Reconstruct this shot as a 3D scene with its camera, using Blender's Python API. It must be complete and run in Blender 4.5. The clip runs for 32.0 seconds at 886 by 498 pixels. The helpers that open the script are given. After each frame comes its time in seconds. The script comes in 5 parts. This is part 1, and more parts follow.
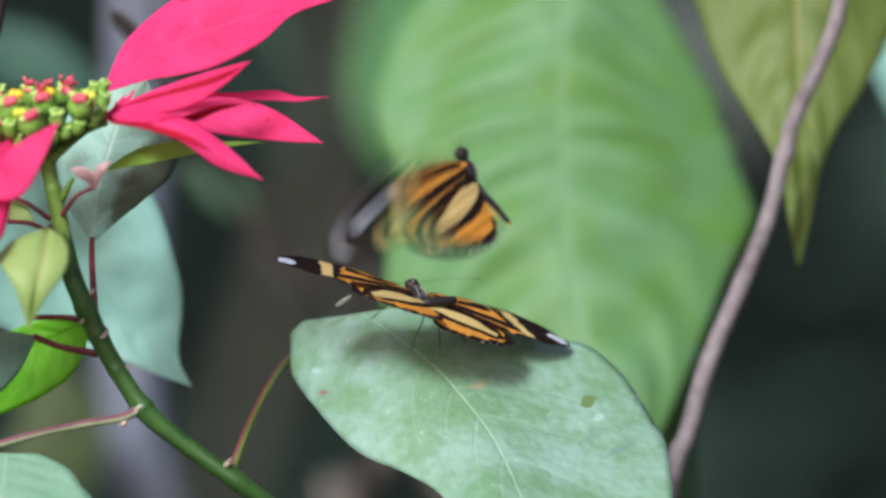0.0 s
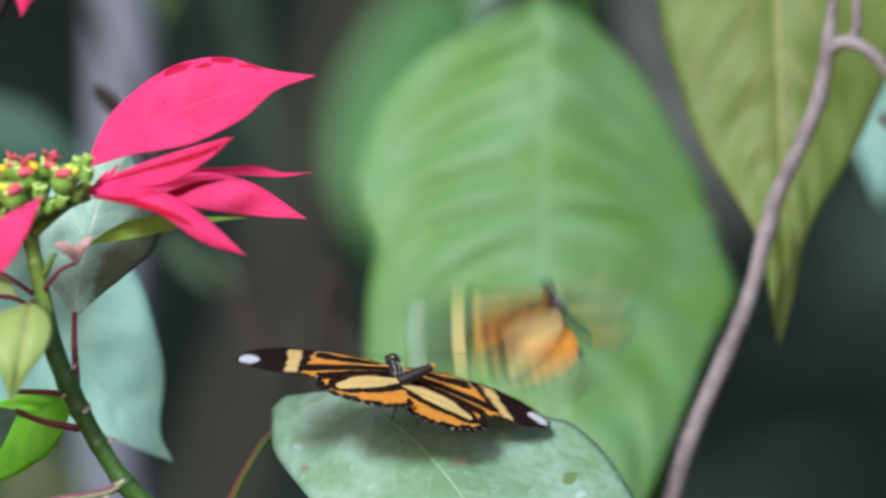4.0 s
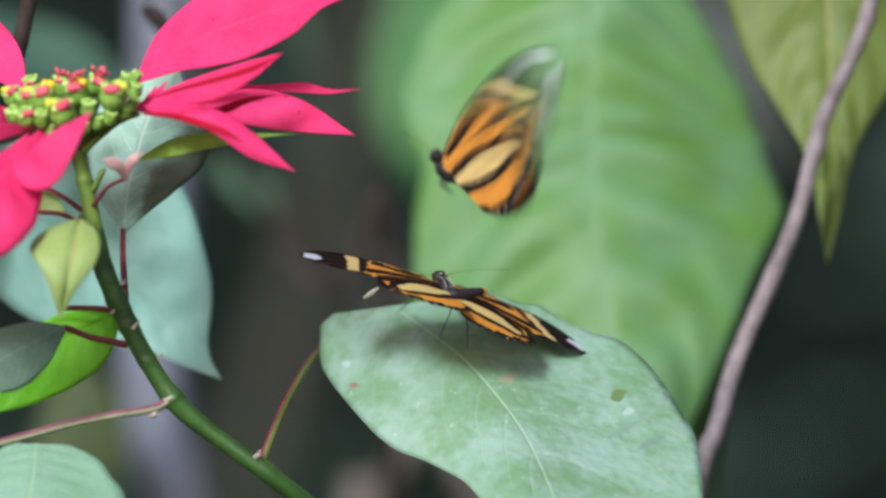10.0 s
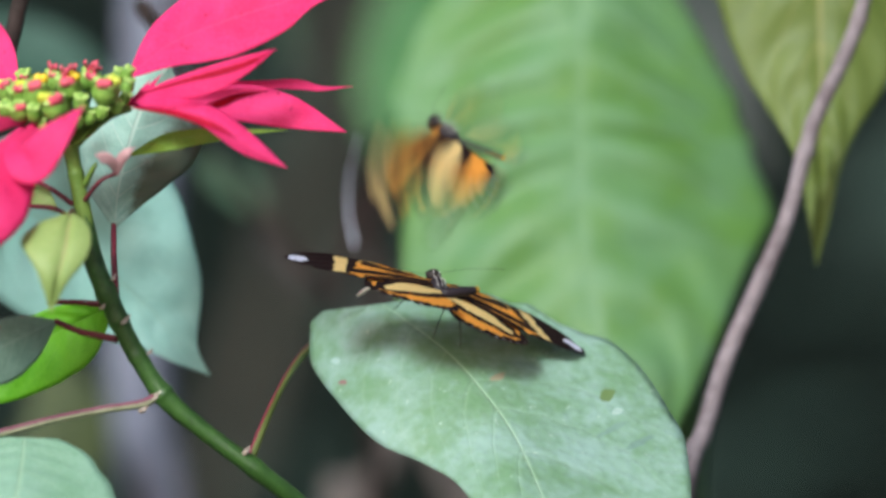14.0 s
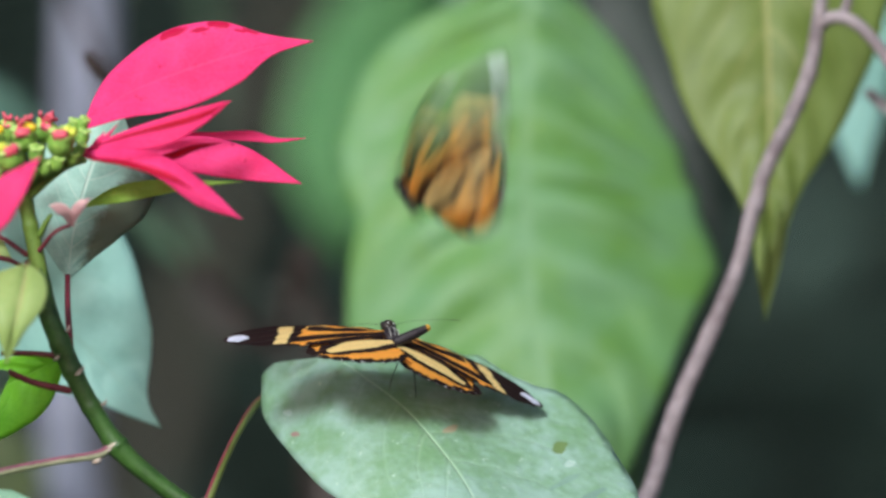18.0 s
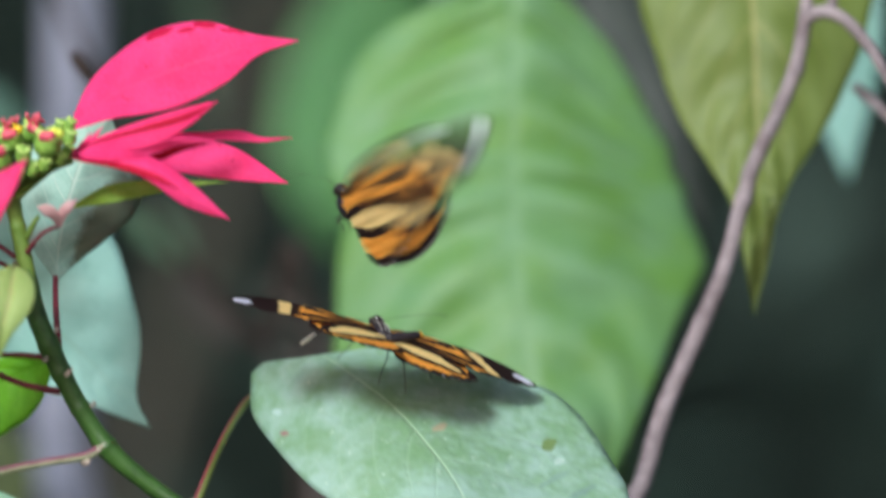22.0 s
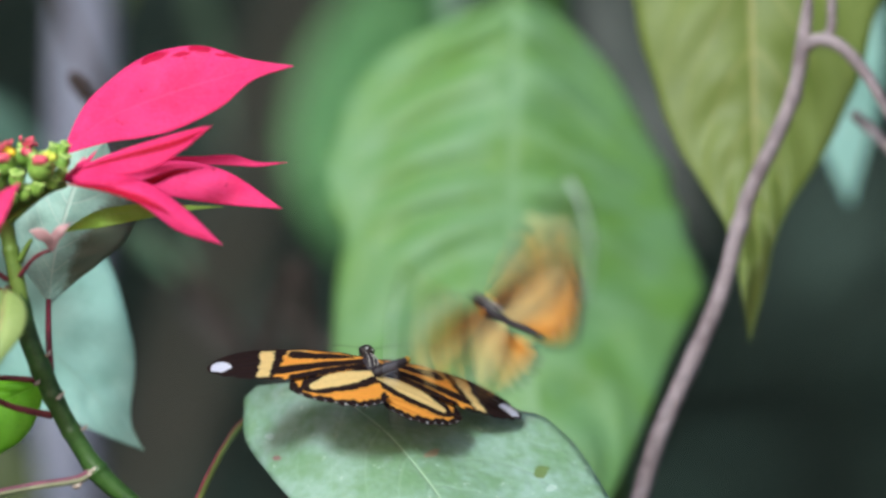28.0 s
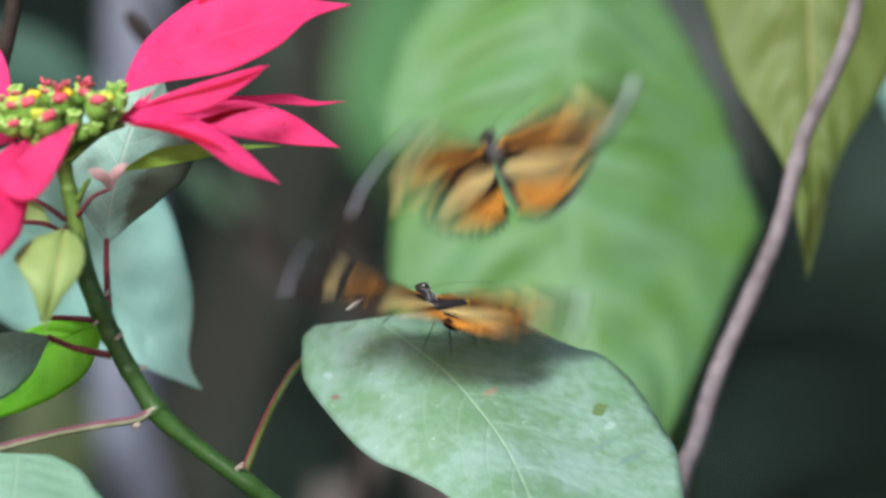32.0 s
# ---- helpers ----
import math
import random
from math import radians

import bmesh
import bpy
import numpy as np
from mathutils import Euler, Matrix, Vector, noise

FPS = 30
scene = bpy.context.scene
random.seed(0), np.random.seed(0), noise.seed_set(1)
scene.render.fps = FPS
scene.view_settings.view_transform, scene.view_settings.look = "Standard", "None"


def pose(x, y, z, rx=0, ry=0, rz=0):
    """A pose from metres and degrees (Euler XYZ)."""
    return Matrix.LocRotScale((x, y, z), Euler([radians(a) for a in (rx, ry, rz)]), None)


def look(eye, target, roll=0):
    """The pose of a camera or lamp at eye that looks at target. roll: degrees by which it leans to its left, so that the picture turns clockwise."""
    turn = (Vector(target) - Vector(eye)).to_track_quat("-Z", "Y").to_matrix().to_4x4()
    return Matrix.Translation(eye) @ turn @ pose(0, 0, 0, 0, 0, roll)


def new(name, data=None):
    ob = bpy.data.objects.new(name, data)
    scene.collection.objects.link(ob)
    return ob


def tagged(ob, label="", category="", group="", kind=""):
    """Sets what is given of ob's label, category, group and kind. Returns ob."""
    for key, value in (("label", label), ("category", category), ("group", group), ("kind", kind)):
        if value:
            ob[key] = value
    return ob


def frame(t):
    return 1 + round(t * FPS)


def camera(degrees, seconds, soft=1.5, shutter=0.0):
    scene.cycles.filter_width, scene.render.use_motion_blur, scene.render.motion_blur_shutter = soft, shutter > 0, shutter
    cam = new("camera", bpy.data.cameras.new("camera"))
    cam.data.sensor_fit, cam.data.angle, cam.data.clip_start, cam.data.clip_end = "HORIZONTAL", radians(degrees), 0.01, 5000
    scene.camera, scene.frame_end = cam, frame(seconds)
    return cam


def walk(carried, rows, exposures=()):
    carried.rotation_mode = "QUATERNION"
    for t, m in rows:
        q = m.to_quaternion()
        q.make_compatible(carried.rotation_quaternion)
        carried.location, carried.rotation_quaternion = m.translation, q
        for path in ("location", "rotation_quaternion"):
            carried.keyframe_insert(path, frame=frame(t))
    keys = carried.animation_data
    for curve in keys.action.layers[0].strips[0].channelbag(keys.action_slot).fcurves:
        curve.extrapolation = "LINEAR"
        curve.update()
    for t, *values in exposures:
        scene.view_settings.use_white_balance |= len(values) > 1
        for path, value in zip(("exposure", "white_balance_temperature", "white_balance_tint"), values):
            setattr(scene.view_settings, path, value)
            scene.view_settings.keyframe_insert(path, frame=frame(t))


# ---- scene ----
cam = camera(6.283, 32.0, soft=2.7, shutter=0.8)
cam.data.dof.use_dof = True
cam.data.dof.focus_distance = 2.02
cam.data.dof.aperture_fstop = 6.0
PATH = [
    (0, (0.0145, -2.0, 1.3081), (0.00209, 0.0, 1.29836), -0.62),
    (0.5, (0.0196, -2.0, 1.3102), (0.00354, 0.0, 1.30415), -0.77),
    (1, (0.0133, -2.0, 1.3077), (0.00294, 0.0, 1.30885), -0.74),
    (1.5, (0.0168, -2.0, 1.3110), (-0.00310, 0.0, 1.30054), -0.67),
    (2, (0.0181, -2.0, 1.3093), (-0.00228, 0.0, 1.29919), -0.64),
    (2.5, (0.0147, -2.0, 1.3090), (-0.00072, 0.0, 1.29893), -0.70),
    (3, (0.0161, -2.0, 1.3094), (-0.00725, 0.0, 1.30408), -0.72),
    (3.5, (0.0084, -2.0, 1.3084), (-0.00394, 0.0, 1.31280), -0.45),
    (4, (0.0106, -2.0, 1.3105), (0.00654, 0.0, 1.31724), -0.37),
    (4.5, (0.0103, -2.0, 1.3087), (0.01288, 0.0, 1.31607), -0.29),
    (6.5, (0.0062, -2.0, 1.3044), (0.00438, 0.0, 1.30172), -0.23),
    (7, (0.0096, -2.0, 1.3035), (0.00561, 0.0, 1.29933), -0.19),
    (7.5, (0.0047, -2.0, 1.3048), (0.00769, 0.0, 1.29057), -0.47),
    (8, (0.0084, -2.0, 1.3043), (0.00033, 0.0, 1.29585), -0.40),
    (8.5, (0.0106, -2.0, 1.3034), (0.00738, 0.0, 1.29571), -0.40),
    (9, (0.0087, -2.0, 1.3030), (0.00420, 0.0, 1.29870), -0.52),
    (9.5, (0.0053, -2.0, 1.3011), (-0.00053, 0.0, 1.29409), -0.26),
    (10, (0.0074, -2.0, 1.3004), (-0.00563, 0.0, 1.29658), -0.34),
    (10.5, (0.0015, -2.0, 1.2986), (-0.01326, 0.0, 1.30049), -0.31),
    (11, (0.0028, -2.0, 1.3005), (-0.00813, 0.0, 1.30341), -0.39),
    (11.5, (-0.0002, -2.0, 1.2978), (-0.00264, 0.0, 1.30389), -0.15),
    (12, (0.0033, -2.0, 1.3009), (-0.00540, 0.0, 1.30348), -0.39),
    (12.5, (-0.0014, -2.0, 1.3018), (-0.00751, 0.0, 1.30653), -0.25),
    (13, (0.0000, -2.0, 1.3000), (0.00003, 0.0, 1.29993), -0.04),
    (13.5, (-0.0005, -2.0, 1.2986), (-0.00381, 0.0, 1.29261), 0.18),
    (14, (0.0008, -2.0, 1.2962), (-0.00338, 0.0, 1.29604), 0.21),
    (14.5, (0.0016, -2.0, 1.2988), (-0.00276, 0.0, 1.30555), 0.21),
    (16.5, (-0.0199, -2.0, 1.2983), (0.00446, 0.0, 1.30677), 0.29),
    (17, (-0.0217, -2.0, 1.2971), (0.00376, 0.0, 1.30705), 0.33),
    (17.5, (-0.0227, -2.0, 1.2978), (0.00661, 0.0, 1.30905), 0.15),
    (18, (-0.0239, -2.0, 1.2950), (0.00780, 0.0, 1.30899), 0.35),
    (18.5, (-0.0218, -2.0, 1.2974), (0.00582, 0.0, 1.30969), 0.15),
    (19, (-0.0252, -2.0, 1.2953), (0.00932, 0.0, 1.31283), 0.02),
    (19.5, (-0.0241, -2.0, 1.2971), (0.00430, 0.0, 1.30823), -0.01),
    (20, (-0.0250, -2.0, 1.2954), (0.00525, 0.0, 1.30296), 0.04),
    (20.5, (-0.0231, -2.0, 1.2973), (0.00622, 0.0, 1.30297), 0.13),
    (21, (-0.0223, -2.0, 1.2982), (0.00828, 0.0, 1.29017), -0.00),
    (21.5, (-0.0227, -2.0, 1.2963), (0.01781, 0.0, 1.29116), 0.06),
    (22, (-0.0215, -2.0, 1.2994), (0.01084, 0.0, 1.30862), -0.07),
    (22.5, (-0.0222, -2.0, 1.2990), (0.00320, 0.0, 1.31978), 0.09),
    (23, (-0.0223, -2.0, 1.3024), (-0.00142, 0.0, 1.32145), 0.14),
    (23.5, (-0.0229, -2.0, 1.3016), (-0.00343, 0.0, 1.32192), 0.24),
    (24, (-0.0217, -2.0, 1.3019), (-0.00509, 0.0, 1.32904), 0.49),
    (24.5, (-0.0210, -2.0, 1.3023), (0.00569, 0.0, 1.31178), 0.49),
    (25, (-0.0227, -2.0, 1.3013), (-0.00167, 0.0, 1.30927), 0.63),
    (25.5, (-0.0190, -2.0, 1.3035), (-0.00471, 0.0, 1.31888), 0.43),
    (27.5, (-0.0081, -2.0, 1.3104), (0.00636, 0.0, 1.31711), 0.36),
    (28, (-0.0062, -2.0, 1.3093), (0.01260, 0.0, 1.31524), 0.40),
    (28.5, (-0.0002, -2.0, 1.3102), (0.00912, 0.0, 1.30939), 0.19),
    (29, (-0.0073, -2.0, 1.3086), (0.01398, 0.0, 1.30251), 0.43),
    (29.5, (-0.0042, -2.0, 1.3075), (0.00312, 0.0, 1.29158), 0.35),
    (30, (-0.0029, -2.0, 1.3054), (0.00172, 0.0, 1.29326), 0.39),
    (30.5, (-0.0073, -2.0, 1.3070), (0.00420, 0.0, 1.29528), 0.29),
    (31, (-0.0052, -2.0, 1.3069), (-0.00369, 0.0, 1.29932), 0.11),
    (31.5, (-0.0056, -2.0, 1.3067), (-0.00668, 0.0, 1.29950), 0.23),
    (32, (-0.0088, -2.0, 1.3073), (-0.00167, 0.0, 1.29989), 0.16),
]
walk(cam, [(t, look(eye, target, roll)) for t, eye, target, roll in PATH])

# ---- sky and light ----
world = bpy.data.worlds.new("sky")
scene.world = world
world.use_nodes = True
wn = world.node_tree
sky = wn.nodes.new("ShaderNodeTexSky")
sky.sky_type = "NISHITA"
sky.sun_disc = False
sky.sun_elevation, sky.sun_rotation = radians(33), radians(203)
sky.air_density, sky.dust_density = 1.0, 4.0
wn.links.new(sky.outputs[0], wn.nodes["Background"].inputs[0])
wn.nodes["Background"].inputs[1].default_value = 0.07
sun_data = bpy.data.lights.new("sun", "SUN")
sun_data.energy, sun_data.angle, sun_data.color = 2.1, radians(11.5), (0.84, 0.96, 1.0)
sun = new("sun", sun_data)
sun.matrix_world = look((-2.0, -4.68, 4.15), (0.0, 0.0, 0.9))
scene.view_settings.exposure = 0.95

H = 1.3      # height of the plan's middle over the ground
UNIT = 0.00014


def at(u, v, d=0.0):
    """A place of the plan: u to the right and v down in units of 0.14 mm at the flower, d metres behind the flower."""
    k = UNIT * (2.0 + d) / 2.0
    return Vector(((u - 784) * k, d, H - (v - 441) * k))


# ---- materials ----
def material(name):
    m = bpy.data.materials.new(name)
    m.use_nodes = True
    return m, m.node_tree, m.node_tree.nodes["Principled BSDF"]


def node(tree, kind, **values):
    n = tree.nodes.new(kind)
    for key, value in values.items():
        if key == "operation":
            n.operation = value
        elif key == "blend":
            n.blend_type = value
        else:
            n.inputs[key].default_value = value
    return n


def calc(tree, op, a, b=None, c=None):
    n = tree.nodes.new("ShaderNodeMath")
    n.operation = op
    for i, x in enumerate((a, b, c)):
        if x is None:
            continue
        if isinstance(x, (int, float)):
            n.inputs[i].default_value = x
        else:
            tree.links.new(x, n.inputs[i])
    return n.outputs[0]


def mixed(tree, fac, a, b, blend="MIX"):
    n = tree.nodes.new("ShaderNodeMix")
    n.data_type = "RGBA"
    n.blend_type = blend
    for sock, x in ((n.inputs[0], fac), (n.inputs[6], a), (n.inputs[7], b)):
        if isinstance(x, (int, float)):
            sock.default_value = x
        elif isinstance(x, tuple):
            sock.default_value = (*x, 1)
        else:
            tree.links.new(x, sock)
    return n.outputs[2]


def noise_of(tree, scale, detail=3.0, rough=0.6, coords=None):
    n = node(tree, "ShaderNodeTexNoise", Scale=scale, Detail=detail, Roughness=rough)
    if coords is None:
        tc = tree.nodes.new("ShaderNodeTexCoord")
        coords = tc.outputs["Object"]
    tree.links.new(coords, n.inputs["Vector"])
    return n.outputs["Fac"]


def step(tree, x, lo, hi):
    n = tree.nodes.new("ShaderNodeMapRange")
    n.interpolation_type = "SMOOTHSTEP"
    tree.links.new(x, n.inputs[0])
    n.inputs[1].default_value, n.inputs[2].default_value = lo, hi
    return n.outputs[0]


def bumped(tree, shader, height, strength=0.3, distance=0.0005):
    b = node(tree, "ShaderNodeBump", Strength=strength, Distance=distance)
    tree.links.new(height, b.inputs["Height"])
    tree.links.new(b.outputs[0], shader.inputs["Normal"])


def surface(name, dark, light, scale=200.0, rough=0.6, bump=0.3, fine=900.0, spec=0.3):
    """A plain surface with variation at two scales."""
    m, tree, bsdf = material(name)
    big, small = noise_of(tree, scale), noise_of(tree, fine)
    fac = calc(tree, "ADD", calc(tree, "MULTIPLY", big, 0.65), calc(tree, "MULTIPLY", small, 0.35))
    tree.links.new(mixed(tree, step(tree, fac, 0.3, 0.7), dark, light), bsdf.inputs["Base Color"])
    bsdf.inputs["Roughness"].default_value = rough
    bsdf.inputs["Specular IOR Level"].default_value = spec
    bumped(tree, bsdf, fac, bump)
    return m


def leaf_material(name, dark, light, vein, count=9.0, sweep=0.35, vein_mix=0.35, rib_mix=0.5, mid_width=0.035, rough=0.5, spec=0.35,
                  through_light=0.25, specks=(0.3, 0.2, 0.12), speck_amount=0.0, marks=(), crinkle=0.0, relief_depth=0.0006, speck_scale=420.0, spread=1.0, mottle=(12.0, 70.0)):
    """A blade with a midrib, side veins and mottling, in its own length and breadth (uv)."""
    m, tree, bsdf = material(name)
    uv = tree.nodes.new("ShaderNodeUVMap")
    sep = tree.nodes.new("ShaderNodeSeparateXYZ")
    tree.links.new(uv.outputs[0], sep.inputs[0])
    along, across = sep.outputs[0], calc(tree, "ABSOLUTE", calc(tree, "SUBTRACT", calc(tree, "MULTIPLY", sep.outputs[1], 2.0), 1.0))
    wobble = calc(tree, "MULTIPLY", calc(tree, "SUBTRACT", noise_of(tree, 60.0), 0.5), 0.05)
    bent = calc(tree, "SUBTRACT", calc(tree, "ADD", along, wobble), calc(tree, "MULTIPLY", calc(tree, "POWER", across, 1.3), sweep))
    saw = calc(tree, "FRACT", calc(tree, "MULTIPLY", bent, count))
    away = calc(tree, "ABSOLUTE", calc(tree, "SUBTRACT", saw, 0.5))
    side = calc(tree, "SUBTRACT", 1.0, step(tree, away, 0.0, 0.09 * spread))
    side = calc(tree, "MULTIPLY", side, calc(tree, "SUBTRACT", 1.0, calc(tree, "MULTIPLY", across, 0.8)))
    rib = calc(tree, "SUBTRACT", 1.0, step(tree, across, mid_width * 0.4, mid_width))
    big, small = noise_of(tree, mottle[0] * 4), noise_of(tree, mottle[1] * 14, 4.0)
    fac = calc(tree, "ADD", calc(tree, "MULTIPLY", big, 0.7), calc(tree, "MULTIPLY", small, 0.3))
    base = mixed(tree, step(tree, fac, 0.32, 0.68), dark, light)
    lines = calc(tree, "MAXIMUM", calc(tree, "MULTIPLY", side, 0.6), rib)
    shown = calc(tree, "MAXIMUM", calc(tree, "MULTIPLY", side, 0.6 * vein_mix), calc(tree, "MULTIPLY", rib, rib_mix))
    colour = mixed(tree, shown, base, vein)
    if speck_amount:
        dots = step(tree, noise_of(tree, speck_scale, 1.0), 0.78 - 0.12 * speck_amount, 0.84)
        colour = mixed(tree, calc(tree, "MULTIPLY", dots, 0.55), colour, specks)
    for mu, mv, ru, rv, tint in marks:
        du = calc(tree, "DIVIDE", calc(tree, "SUBTRACT", calc(tree, "ADD", sep.outputs[0], calc(tree, "MULTIPLY", wobble, 0.25)), mu), ru)
        dv = calc(tree, "DIVIDE", calc(tree, "SUBTRACT", sep.outputs[1], mv), rv)
        far = calc(tree, "ADD", calc(tree, "MULTIPLY", du, du), calc(tree, "MULTIPLY", dv, dv))
        far = calc(tree, "ADD", far, calc(tree, "MULTIPLY", calc(tree, "SUBTRACT", noise_of(tree, 420.0), 0.5), 2.4 if ru < 0.1 else 0.8))
        colour = mixed(tree, calc(tree, "SUBTRACT", 1.0, step(tree, far, 0.5, 1.2)), colour, tint)
    tree.links.new(colour, bsdf.inputs["Base Color"])
    bsdf.inputs["Specular IOR Level"].default_value = spec
    tree.links.new(mixed(tree, step(tree, small, 0.3, 0.8), (rough - 0.08,) * 3, (rough + 0.15,) * 3), bsdf.inputs["Roughness"])
    relief = calc(tree, "SUBTRACT", calc(tree, "MULTIPLY", small, 0.35), calc(tree, "MULTIPLY", lines, 0.6))
    if crinkle:
        cells = node(tree, "ShaderNodeTexVoronoi", Scale=420.0)
        cells.feature = "SMOOTH_F1"
        tc = tree.nodes.new("ShaderNodeTexCoord")
        tree.links.new(tc.outputs["Object"], cells.inputs["Vector"])
        relief = calc(tree, "SUBTRACT", relief, calc(tree, "MULTIPLY", cells.outputs["Distance"], crinkle))
    bumped(tree, bsdf, relief, 0.5, relief_depth)
    glow = tree.nodes.new("ShaderNodeBsdfTranslucent")
    tree.links.new(colour, glow.inputs[0])
    blend = tree.nodes.new("ShaderNodeMixShader")
    blend.inputs[0].default_value = through_light
    tree.links.new(bsdf.outputs[0], blend.inputs[1])
    tree.links.new(glow.outputs[0], blend.inputs[2])
    tree.links.new(blend.outputs[0], tree.nodes["Material Output"].inputs[0])
    return m


RED = leaf_material("red_bract", (0.84, 0.034, 0.18), (0.95, 0.075, 0.29), (0.94, 0.13, 0.34), count=8, vein_mix=0.15, rib_mix=0.25, relief_depth=0.00025, mid_width=0.05,
                    rough=0.6, spec=0.15, through_light=0.42, specks=(0.42, 0.0, 0.03), speck_amount=1.0)
MARKS = ((0.587, 0.150, 0.010, 0.028, (0.13, 0.20, 0.07)), (0.257, 0.93, 0.008, 0.018, (0.26, 0.15, 0.14)), (0.41, 0.41, 0.012, 0.035, (0.32, 0.28, 0.19)),
         (0.20, 0.90, 0.009, 0.022, (0.36, 0.50, 0.47)), (0.617, 0.155, 0.006, 0.02, (0.38, 0.51, 0.46)), (0.68, 0.14, 0.006, 0.06, (0.17, 0.28, 0.23)), (0.64, 0.20, 0.005, 0.06, (0.19, 0.31, 0.25)))
PERCH = leaf_material("perch_leaf", (0.150, 0.280, 0.150), (0.280, 0.42, 0.370), (0.46, 0.62, 0.44), count=9, vein_mix=0.14, rib_mix=0.38, mid_width=0.016, mottle=(14.0, 24.0),
                      rough=0.5, spec=0.35, through_light=0.15, specks=(0.46, 0.58, 0.49), speck_amount=0.95, speck_scale=520.0, crinkle=1.0, relief_depth=0.00085,
                      marks=MARKS)
TEAL = leaf_material("teal_leaf", (0.235, 0.45, 0.395), (0.335, 0.57, 0.515), (0.25, 0.42, 0.34), count=8, vein_mix=0.4, rough=0.5)
# pale specks; the large mark paints shade over the right-hand part
SHADED_GREY = leaf_material("shaded_grey_leaf", (0.24, 0.41, 0.34), (0.37, 0.57, 0.49), (0.58, 0.67, 0.60), count=8, vein_mix=0.7, rough=0.45,
                          specks=(0.55, 0.56, 0.5), speck_amount=0.5, marks=((0.40, 0.95, 0.34, 0.30, (0.13, 0.16, 0.105)),))
GREY_LEAF = leaf_material("grey_green_leaf", (0.09, 0.15, 0.10), (0.16, 0.25, 0.18), (0.2, 0.3, 0.22), count=8, vein_mix=0.7, rough=0.45,
                          specks=(0.5, 0.5, 0.45), speck_amount=0.3)
OLIVE = leaf_material("olive_leaf", (0.25, 0.35, 0.10), (0.36, 0.46, 0.17), (0.44, 0.30, 0.18), count=7, vein_mix=0.25, mid_width=0.06)
DIM_GREY = leaf_material("dim_grey_leaf", (0.12, 0.20, 0.155), (0.21, 0.32, 0.25), (0.30, 0.40, 0.32), count=8, vein_mix=0.5, rough=0.5)
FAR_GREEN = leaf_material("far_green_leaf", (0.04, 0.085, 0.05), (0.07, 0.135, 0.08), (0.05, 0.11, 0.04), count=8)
LIME = leaf_material("lime_leaf", (0.10, 0.36, 0.010), (0.18, 0.50, 0.025), (0.25, 0.55, 0.08), count=7, through_light=0.35)
YOUNG = leaf_material("young_leaf", (0.17, 0.32, 0.02), (0.28, 0.44, 0.06), (0.30, 0.45, 0.15), count=7, through_light=0.35)
PALE = leaf_material("pale_leaf", (0.175, 0.335, 0.215), (0.275, 0.455, 0.35), (0.36, 0.52, 0.36), count=8, rough=0.45)
PINK = leaf_material("pink_leaf", (0.64, 0.31, 0.34), (0.68, 0.45, 0.45), (0.6, 0.5, 0.46), count=5)
BROAD = leaf_material("broad_leaf", (0.110, 0.245, 0.046), (0.140, 0.288, 0.128), (0.27, 0.42, 0.29), count=9, sweep=0.16, vein_mix=0.45, rib_mix=0.22, mid_width=0.05,
                      rough=0.5, spec=0.35, through_light=0.25, spread=2.8)
BROAD_FAR = leaf_material("far_leaf", (0.05, 0.17, 0.05), (0.10, 0.26, 0.09), (0.2, 0.4, 0.2), count=8, rough=0.5)
# dark red for bract folds, with the shade there put into the colour
FOLD_SHADE_RED = leaf_material("bract_fold_shade", (0.42, 0.004, 0.022), (0.58, 0.010, 0.05), (0.6, 0.02, 0.07), count=8, vein_mix=0.15, rib_mix=0.2, rough=0.6, spec=0.15, through_light=0.3)
WORN_RED = leaf_material("worn_red_bract", (0.84, 0.034, 0.18), (0.95, 0.075, 0.29), (0.94, 0.13, 0.34), count=8, vein_mix=0.15, rib_mix=0.25, relief_depth=0.00025, mid_width=0.05,
                         rough=0.6, spec=0.15, through_light=0.42, specks=(0.42, 0.0, 0.03), speck_amount=1.0,
                         marks=tuple((a, b, c, e, (0.60, 0.008, 0.07)) for a, b, c, e in ((0.43, 0.05, 0.05, 0.05), (0.52, 0.10, 0.04, 0.035), (0.60, 0.05, 0.05, 0.06), (0.68, 0.11, 0.03, 0.03), (0.73, 0.06, 0.04, 0.05))))
YELLOW = leaf_material("yellowing_leaf", (0.11, 0.155, 0.025), (0.165, 0.22, 0.052), (0.42, 0.38, 0.15), count=8, vein_mix=0.4, rough=0.5, through_light=0.3)
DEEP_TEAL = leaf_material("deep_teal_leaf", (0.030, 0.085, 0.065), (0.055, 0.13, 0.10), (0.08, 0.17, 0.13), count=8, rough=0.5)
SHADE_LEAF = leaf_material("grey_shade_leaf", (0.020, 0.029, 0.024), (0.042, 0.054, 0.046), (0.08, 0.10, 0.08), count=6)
# near-black green of the backdrop, with the shade painted in
BANK_SHADE = surface("bank_shade", (0.0085, 0.016, 0.014), (0.021, 0.035, 0.030), 3, 0.95, 0.6, 30)
STEM = surface("green_stem", (0.014, 0.044, 0.007), (0.046, 0.115, 0.022), 90, 0.45, 0.3, spec=0.4)
STEM_TOP = surface("young_stem", (0.085, 0.15, 0.022), (0.17, 0.26, 0.05), 90, 0.5)
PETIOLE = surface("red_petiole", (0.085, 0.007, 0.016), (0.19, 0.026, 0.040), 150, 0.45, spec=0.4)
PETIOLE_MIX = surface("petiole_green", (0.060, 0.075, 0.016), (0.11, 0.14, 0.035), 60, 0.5)
